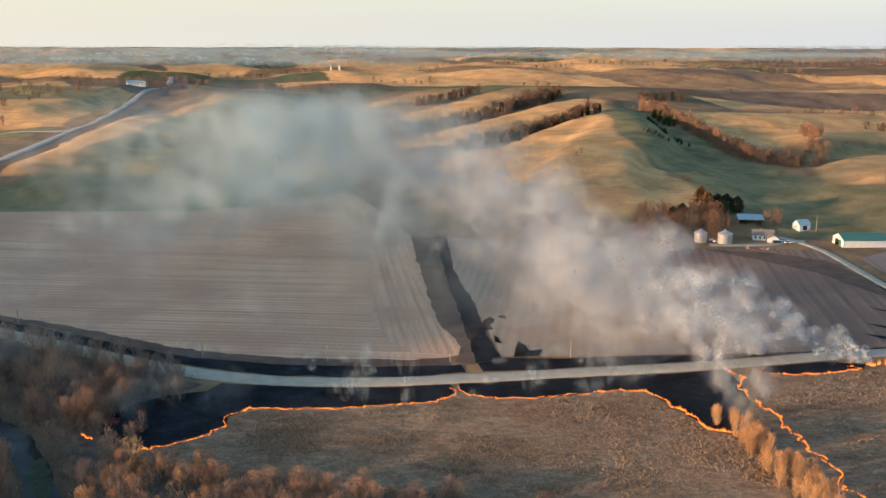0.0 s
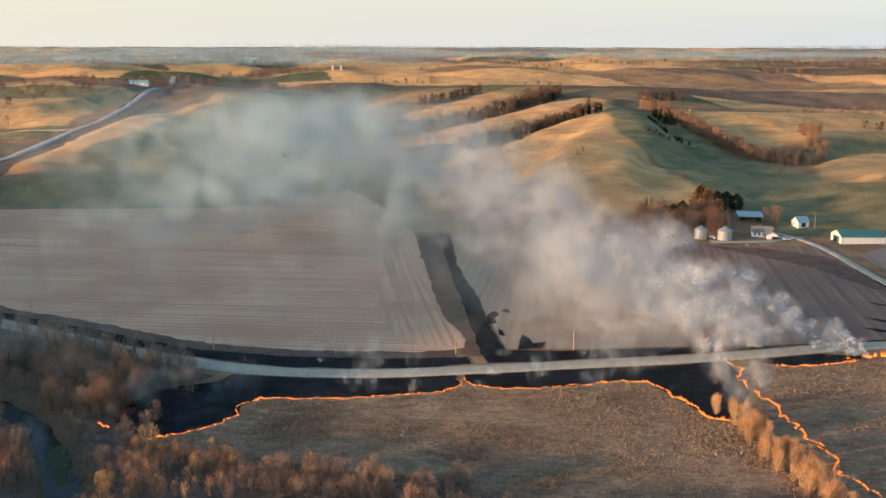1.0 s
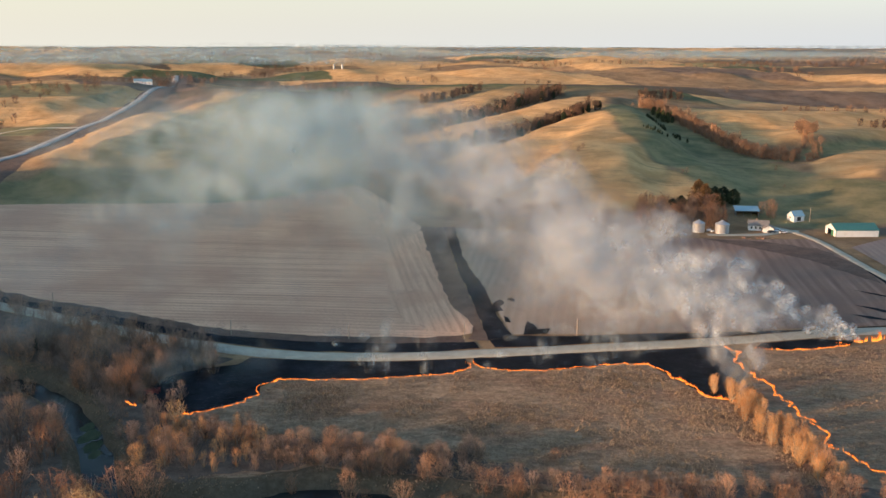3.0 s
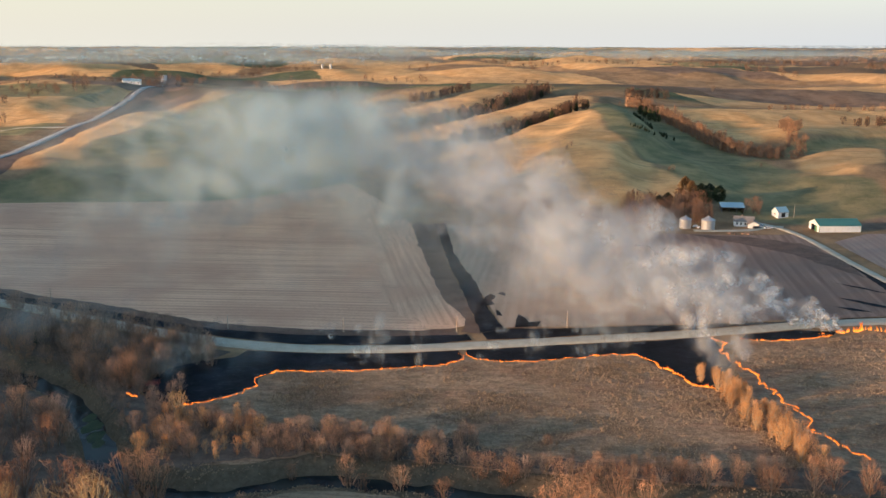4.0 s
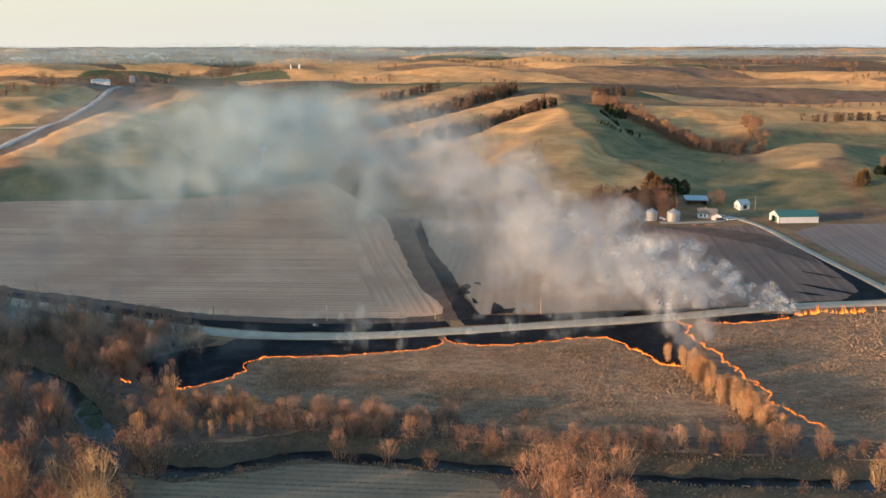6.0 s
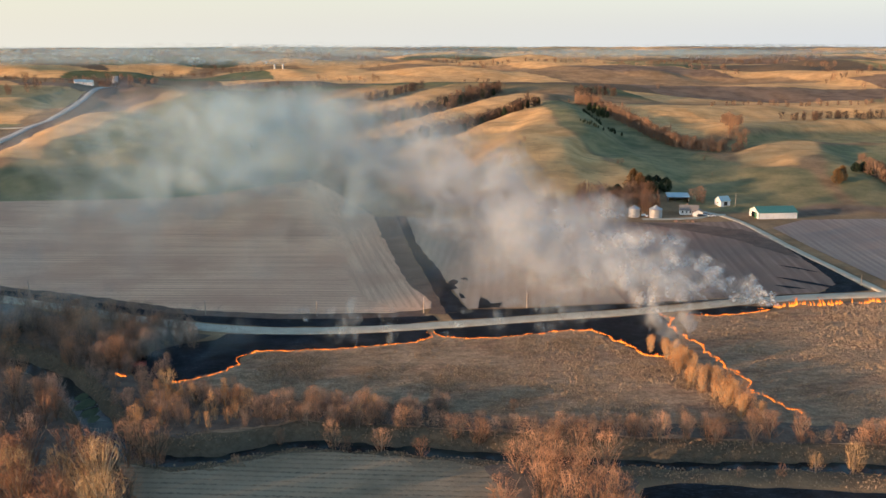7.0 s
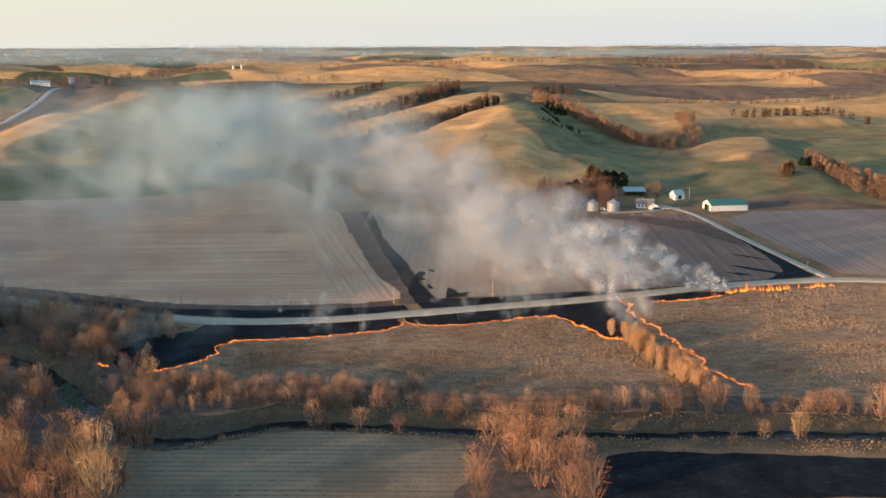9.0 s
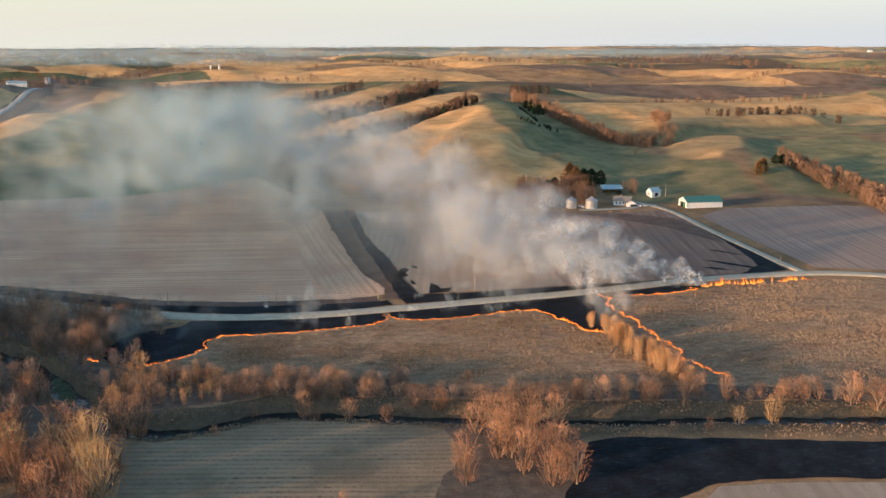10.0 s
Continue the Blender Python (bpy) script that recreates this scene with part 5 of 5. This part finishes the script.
POLE_WOOD = plain("weathered_pole_wood", (0.27, 0.215, 0.16), (0.42, 0.34, 0.26), 0.7, 0.95, 0.01)
PAINT_WHITE = plain("white_car_paint", (0.74, 0.74, 0.73), (0.8, 0.8, 0.79), 0.4, 0.25)
PAINT_DARK = plain("dark_blue_car_paint", (0.035, 0.045, 0.06), (0.05, 0.06, 0.08), 0.4, 0.25)
TYRE = plain("black_tyre_rubber", (0.02, 0.02, 0.02), (0.035, 0.035, 0.035), 2.0, 0.9)
RED_STEEL = plain("faded_red_steel", (0.33, 0.075, 0.06), (0.45, 0.15, 0.13), 1.5, 0.6)
RUBBLE = plain("broken_brick_and_wood", (0.24, 0.125, 0.08), (0.42, 0.27, 0.19), 1.2, 0.95, 0.05)


def stand_at(name, x, y, turn, label, category, group="", sink=0.05):
    e = tagged(new(name), label, category, group)
    e.matrix_basis = pose(x, y, ground_at(x, y) - sink, 0, 0, turn)
    return e


def gable_walls(w, d, h, rise, t=0.18):
    """Four walls with two gables along x; the ground line goes a little below."""
    bm = boxes((-w / 2, w / 2, -d / 2, -d / 2 + t, -0.6, h), (-w / 2, w / 2, d / 2 - t, d / 2, -0.6, h))
    for x in (-w / 2, w / 2 - t):
        ring = [(-d / 2 + t, -0.6), (d / 2 - t, -0.6), (d / 2 - t, h), (0, h + rise - 0.1), (-d / 2 + t, h)]
        a = [bm.verts.new((x, p, q)) for p, q in ring]
        b = [bm.verts.new((x + t, p, q)) for p, q in ring]
        bm.faces.new(a)
        bm.faces.new(b[::-1])
        for i in range(5):
            bm.faces.new((a[i], b[i], b[(i + 1) % 5], a[(i + 1) % 5]))
    bmesh.ops.recalc_face_normals(bm, faces=bm.faces[:])
    return bm


def roof_slope(w, d, h, rise, side, over=0.4, t=0.14):
    """One pitch of a gable roof with its overhang and thickness."""
    bm = bmesh.new()
    s = side
    lo = (s * (d / 2 + over), h - rise * over / (d / 2))
    hi = (0.0, h + rise)
    ring = [lo, hi, (hi[0], hi[1] + t), (lo[0], lo[1] + t)]
    a = [bm.verts.new((-w / 2 - over, p, q)) for p, q in ring]
    b = [bm.verts.new((w / 2 + over, p, q)) for p, q in ring]
    bm.faces.new(a)
    bm.faces.new(b[::-1])
    for i in range(4):
        bm.faces.new((a[i], b[i], b[(i + 1) % 4], a[(i + 1) % 4]))
    bmesh.ops.recalc_face_normals(bm, faces=bm.faces[:])
    return bm


def window(parent, x, y, z, w, h, facing="y"):
    """A window that stands a little proud of its wall, with a frame and a dark pane."""
    e = 0.06
    if facing == "y":
        f = part("window", boxes((x - w / 2, x + w / 2, y - e, y, z - 0.08, z), (x - w / 2, x + w / 2, y - e, y, z + h, z + h + 0.08), (x - w / 2 - 0.08, x - w / 2, y - e, y, z - 0.08, z + h + 0.08),
                                 (x + w / 2, x + w / 2 + 0.08, y - e, y, z - 0.08, z + h + 0.08)), WHITE_SIDING, parent)
        part("pane", boxes((x - w / 2, x + w / 2, y - e * 0.6, y - 0.005, z, z + h)), GLASS_DARK, f)
    else:
        f = part("window", boxes((x - e, x, y - w / 2, y + w / 2, z - 0.08, z), (x - e, x, y - w / 2, y + w / 2, z + h, z + h + 0.08), (x - e, x, y - w / 2 - 0.08, y - w / 2, z - 0.08, z + h + 0.08),
                                 (x - e, x, y + w / 2, y + w / 2 + 0.08, z - 0.08, z + h + 0.08)), WHITE_SIDING, parent)
        part("pane", boxes((x - e * 0.6, x - 0.005, y - w / 2, y + w / 2, z, z + h)), GLASS_DARK, f)


def grain_bin(x, y, r, h, label):
    e = stand_at("grain_bin", x, y, random.uniform(0, 90), label, "grain bin", "grain bins")
    prof = []
    rings = 7
    for k in range(rings):
        z = h * k / rings
        prof += [(r, z - (0.5 if k == 0 else 0)), (r + 0.04, z + 0.08), (r + 0.04, z + h / rings - 0.1), (r, z + h / rings - 0.02)]
    part("wall", lathe(prof, 32), GALVANISED, e)
    part("roof", lathe([(r + 0.22, h - 0.06), (r + 0.22, h), (r * 0.6, h + r * 0.24), (0.45, h + r * 0.52), (0.45, h + r * 0.52 + 0.25), (0.0, h + r * 0.52 + 0.32)], 32), GALVANISED, e, "conical ribbed steel roof")
    part("hatch", boxes((r - 0.02, r + 0.1, -0.4, 0.4, 0.5, 1.5), bevel=0.02), GALVANISED, e)
    rungs = [(-0.25, 0.25, -r - 0.22, -r - 0.17, 0.4 + 0.5 * k, 0.45 + 0.5 * k) for k in range(int(h / 0.5))]
    part("ladder", boxes((-0.3, -0.25, -r - 0.23, -r - 0.16, 0, h), (0.25, 0.3, -r - 0.23, -r - 0.16, 0, h), *rungs), GALVANISED, e)
    return e


grain_bin(121.2, 505, 3.2, 5.0, "round galvanised grain bin beside the tilled field")
grain_bin(133, 502, 3.6, 5.1, "bright galvanised grain bin with a conical roof")

barn = stand_at("pole_barn", 201.2, 501, 4, "long white metal pole barn with green roof and open gable", "barn")
W, D, H, R = 23.0, 13.0, 3.7, 2.6
bm = boxes((-W / 2, W / 2, -D / 2, -D / 2 + 0.2, -1.2, H), (-W / 2, W / 2, D / 2 - 0.2, D / 2, -1.2, H))
part("wall", bm, WHITE_SIDING, barn)
bm = bmesh.new()
for ring in ([(-D / 2, -1.2), (-1.0, -1.2), (-1.0, 3.2), (-1.0, H + R * (1 - 2 / D)), (-D / 2, H)], [(-1.0, 3.2), (3.6, 3.2), (3.6, H + R * (1 - 7.2 / D)), (0, H + R), (-1.0, H + R * (1 - 2 / D))], [(3.6, -1.2), (D / 2, -1.2), (D / 2, H), (3.6, H + R * (1 - 7.2 / D))]):
    a = [bm.verts.new((-W / 2, p, q)) for p, q in ring]
    b = [bm.verts.new((-W / 2 + 0.2, p, q)) for p, q in ring]
    bm.faces.new(a)
    bm.faces.new(b[::-1])
    for i in range(len(ring)):
        bm.faces.new((a[i], b[i], b[(i + 1) % len(ring)], a[(i + 1) % len(ring)]))
bmesh.ops.recalc_face_normals(bm, faces=bm.faces[:])
part("gable", bm, WHITE_SIDING, barn)
bm = bmesh.new()
ring = [(-D / 2 + 0.2, -1.2), (D / 2 - 0.2, -1.2), (D / 2 - 0.2, H), (0, H + R - 0.1), (-D / 2 + 0.2, H)]
a, b = [bm.verts.new((W / 2 - 0.2, p, q)) for p, q in ring], [bm.verts.new((W / 2, p, q)) for p, q in ring]
bm.faces.new(a), bm.faces.new(b[::-1])
for i in range(5):
    bm.faces.new((a[i], b[i], b[(i + 1) % 5], a[(i + 1) % 5]))
bmesh.ops.recalc_face_normals(bm, faces=bm.faces[:])
part("gable", bm, WHITE_SIDING, barn)
part("roof", roof_slope(W, D, H, R, -1, 0.3), GREEN_ROOF, barn, "dark green ribbed metal roof slope")
part("roof", roof_slope(W, D, H, R, 1, 0.3), GREEN_ROOF, barn, "dark green ribbed metal roof slope")
part("ridge_cap", boxes((-W / 2 - 0.3, W / 2 + 0.3, -0.25, 0.25, H + R + 0.1, H + R + 0.2)), GREEN_ROOF, barn)
part("sliding_door", boxes((-W / 2 - 0.12, -W / 2 - 0.04, -3.6, -1.1, 0.1, 3.2), bevel=0.02), GREEN_DOOR, barn, "green sliding door pushed aside")
part("corner_trim", boxes((-W / 2 - 0.03, -W / 2 + 0.2, -D / 2 - 0.04, -D / 2, -1.2, H), (W / 2 - 0.2, W / 2 + 0.03, -D / 2 - 0.04, -D / 2, -1.2, H)), GREEN_ROOF, barn)
part("floor", boxes((-W / 2 + 0.3, W / 2 - 0.3, -D / 2 + 0.3, D / 2 - 0.3, -0.4, 0.05)), DARK, barn)

house = stand_at("farmhouse", 155.5, 513, -12, "white farmhouse with weathered shingle roof and side wing", "house")
part("wall", gable_walls(10.5, 7.5, 3.0, 2.3), WHITE_SIDING, house)
part("roof", roof_slope(10.5, 7.5, 3.0, 2.3, -1), SHINGLE, house, "weathered grey-brown shingle slope")
part("roof", roof_slope(10.5, 7.5, 3.0, 2.3, 1), SHINGLE, house, "weathered grey-brown shingle slope")
wing = gable_walls(6.5, 5.5, 2.5, 1.5)
bmesh.ops.transform(wing, matrix=pose(4.6, -5.2, 0, 0, 0, 90), verts=wing.verts[:])
part("wing", wing, WHITE_SIDING, house)
for s in (-1, 1):
    q = roof_slope(6.5, 5.5, 2.5, 1.5, s)
    bmesh.ops.transform(q, matrix=pose(4.6, -5.2, 0, 0, 0, 90), verts=q.verts[:])
    part("wing_roof", q, SHINGLE, house)
part("chimney", boxes((-1.4, -0.8, -0.3, 0.3, 4.4, 6.2), bevel=0.03), RUBBLE, house, "short brick chimney")
for x in (-3.8, -1.6, 0.6):
    window(house, x, -3.75, 1.1, 0.9, 1.3)
window(house, -5.25, -1.5, 1.1, 0.9, 1.3, "x")
window(house, -5.25, 1.5, 1.1, 0.9, 1.3, "x")
part("door", boxes((1.35, 2.25, -3.84, -3.75, 0.05, 2.1), bevel=0.02), GLASS_DARK, house)

shed = stand_at("machine_shed", 156.5, 541, -6, "open-fronted machine shed with blue-grey metal roof", "shed")
part("back_wall", boxes((-6.5, 6.5, 3.8, 4.0, -0.8, 3.9)), WEATHERED, shed)
part("side_wall", boxes((-6.5, -6.3, -3.8, 3.8, -0.8, 2.6)), WEATHERED, shed)
part("side_wall", boxes((6.3, 6.5, -3.8, 3.8, -0.8, 2.6)), WEATHERED, shed)
for x in (-6.2, -2.1, 2.1, 6.2):
    part("post", boxes((x - 0.1, x + 0.1, -4, -3.8, -0.8, 2.6)), WEATHERED, shed)
rf = boxes((-6.9, 6.9, -4.5, 4.4, 0, 0.12))
bmesh.ops.transform(rf, matrix=pose(0, 0, 3.3, 10), verts=rf.verts[:])
part("roof", rf, BLUE_ROOF, shed, "low blue-grey metal roof")

out = stand_at("outbuilding", 182, 533, 20, "small white outbuilding with pale metal roof and dark doorway", "outbuilding")
part("wall", gable_walls(7.0, 6.0, 3.0, 2.4), WHITE_SIDING, out)
part("roof", roof_slope(7.0, 6.0, 3.0, 2.4, -1, 0.3), BLUE_ROOF, out)
part("roof", roof_slope(7.0, 6.0, 3.0, 2.4, 1, 0.3), BLUE_ROOF, out)
# no opening is cut: a near-black panel paints the doorway's inner shade
part("doorway", boxes((-1.3, 1.3, -3.06, -3.0, 0, 2.4)), DARK, out, "dark panel painted as the shade of a doorway")
window(out, -3.5, 0, 1.2, 0.8, 1.0, "x")


def vehicle(x, y, turn, paint, label, category, pickup=False):
    e = stand_at("car", x, y, turn, label, category, "yard vehicles", 0.0)
    bm = boxes((-2.3, 2.3, -0.88, 0.88, 0.35, 0.95), bevel=0.12)
    part("body", bm, paint, e)
    cab = bmesh.new()
    lo, hi = (-0.9, 0.95) if pickup else (-1.9, 0.95), (-0.7, 0.45) if pickup else (-1.5, 0.4)
    v = [cab.verts.new((px, py, pz)) for px, py, pz in ((lo[0], -0.82, 0.95), (lo[1], -0.82, 0.95), (lo[1], 0.82, 0.95), (lo[0], 0.82, 0.95), (hi[0], -0.68, 1.5), (hi[1], -0.68, 1.5), (hi[1], 0.68, 1.5), (hi[0], 0.68, 1.5))]
    for f in ((0, 1, 5, 4), (1, 2, 6, 5), (2, 3, 7, 6), (3, 0, 4, 7), (4, 5, 6, 7)):
        cab.faces.new([v[i] for i in f])
    bmesh.ops.recalc_face_normals(cab, faces=cab.faces[:])
    part("cabin_glass", cab, GLASS_DARK, e)
    part("cabin_roof", boxes((hi[0] - 0.02, hi[1] + 0.02, -0.7, 0.7, 1.48, 1.56), bevel=0.03), paint, e)
    for wx in (-1.45, 1.45):
        for wy in (-0.86, 0.86):
            w = lathe([(0.01, -0.11), (0.32, -0.11), (0.36, -0.06), (0.36, 0.06), (0.32, 0.11), (0.01, 0.11)], 14)
            bmesh.ops.transform(w, matrix=pose(wx, wy, 0.36, 90), verts=w.verts[:])
            part("wheel", w, TYRE, e)


vehicle(166, 503, 8, PAINT_WHITE, "white car parked by the farm lane", "car")
vehicle(164.5, 509, 60, PAINT_WHITE, "white pickup parked near the house", "pickup truck", True)
vehicle(160, 503.5, 15, PAINT_DARK, "dark car parked in the farmyard", "car")

ribbon("yard_track", [(124, 497), (134, 496.5), (146, 497), (157, 500), (168, 510), (176, 508)], 4.2, GRAVEL, 0.22, "pale gravel track through the farmyard", "track", crown=0.05, step=2.5)
random.seed(9)
for k in range(16):
    x, y = 147 + random.uniform(-6, 9), 489.5 + random.uniform(-2.5, 2.5)
    s = random.uniform(0.4, 0.9)
    e = boxes((-s, s, -0.4 * s, 0.4 * s, -0.1, 0.5 * s), bevel=0.06 * s)
    for v in e.verts:
        v.co += Vector((random.uniform(-0.12, 0.12), random.uniform(-0.12, 0.12), random.uniform(-0.05, 0.1)))
    me = bpy.data.meshes.new("rubble_block")
    e.to_mesh(me)
    e.free()
    me.materials.append(RUBBLE)
    ob = tagged(new("rubble_block", me), "broken red-brown block on the yard's edge", "rubble", "rubble heap")
    ob.matrix_basis = pose(x, y, ground_at(x, y), 0, 0, random.uniform(0, 180))
for x, y, s in ((127, 506, 0.9), (128.5, 504, 0.7), (103, 507, 0.9)):
    e = stand_at("water_tank", x, y, random.uniform(0, 90), "small white farm tank near the grain bins", "tank", "farm tanks")
    t = lathe([(0.0, -s * 1.5), (s * 0.6, -s * 1.4), (s * 0.75, -s * 1.1), (s * 0.75, s * 1.1), (s * 0.6, s * 1.4), (0.0, s * 1.5)], 16)
    bmesh.ops.transform(t, matrix=pose(0, 0, s * 0.95, 0, 90), verts=t.verts[:])
    part("vessel", t, PAINT_WHITE, e)
    for q in (-0.7, 0.7):
        part("foot", boxes((q * s - 0.08, q * s + 0.08, -s * 0.5, s * 0.5, -0.1, s * 0.4)), WEATHERED, e)


def pole(x, y, high, label, arm=True):
    e = stand_at("utility_pole", x, y, random.uniform(-8, 8), label, "pole", "roadside poles")
    part("shaft", lathe([(0.17, -0.4), (0.15, high * 0.5), (0.11, high), (0.0, high + 0.05)], 8), POLE_WOOD, e)
    if arm:
        part("insulator", lathe([(0.02, high + 0.02), (0.06, high + 0.1), (0.06, high + 0.22), (0.0, high + 0.28)], 8), GALVANISED, e)


for x, y, h in ((-1.8, 319.5, 6.0), (38, 325, 6.0), (-42, 317.5, 5.5), (-163, 351, 6.0), (182, 353, 5.0), (189, 530, 8.0), (93, 343, 6.0), (-84, 319, 5.5)):
    pole(x, y, h, "slim weathered wooden pole beside the road")

gate = stand_at("steel_gate", -93, 263.5, 12, "faded red tubular steel gate on burnt ground", "gate")
for z in (0.15, 0.55, 0.95, 1.35):
    part("rail", boxes((-2.4, 2.4, -0.04, 0.04, z, z + 0.08), bevel=0.015), RED_STEEL, gate)
for x in (-2.4, -0.8, 0.8, 2.4):
    part("upright", boxes((x - 0.05, x + 0.05, -0.05, 0.05, -0.1, 1.5), bevel=0.015), RED_STEEL, gate)
copy_thing(gate, gate.matrix_basis @ pose(0.4, 1.6, 0, 0, 0, -4))


def far_house(x, y, w, d, h, turn, roof, label, name="house"):
    e = stand_at(name, x, y, turn, label, "house", "far farm buildings", 0.3)
    part("wall", gable_walls(w, d, h, d * 0.3), WHITE_SIDING, e)
    part("roof", roof_slope(w, d, h, d * 0.3, -1), roof, e)
    part("roof", roof_slope(w, d, h, d * 0.3, 1), roof, e)
    for k in (-0.25, 0.25):
        window(e, k * w, -d / 2, h * 0.4, 1.1, 1.3)


random.seed(14)
for x, y in ((-432, 1196), (-446, 1204)):
    far_house(x, y, random.uniform(10, 16), 9, 4.5, random.uniform(-30, 30), BLUE_ROOF, "distant white farm building on the ridge")
for k in range(9):
    far_house(-190 + random.uniform(-70, 70), 2230 + random.uniform(-60, 60), random.uniform(9, 15), random.uniform(7, 10), random.uniform(3, 5.5), random.uniform(-40, 40), random.choice((SHINGLE, BLUE_ROOF)), "distant white house in a small settlement")
for k in range(6):
    far_house(1420 + random.uniform(-70, 70), 2400 + random.uniform(-60, 60), random.uniform(8, 13), random.uniform(7, 9), random.uniform(3, 5), random.uniform(-40, 40), random.choice((SHINGLE, BLUE_ROOF)), "distant white house among far fields")
for x in (-246, -232):
    e = stand_at("silo", x, 1548, 0, "distant pale concrete silo with domed top", "silo", "far silos", 0.3)
    part("shaft", lathe([(1.8, -0.5), (1.8, 8)], 20), GALVANISED, e)
    part("dome", lathe([(1.9, 8), (1.5, 8.9), (0.8, 9.5), (0.0, 9.7)], 20), GALVANISED, e)
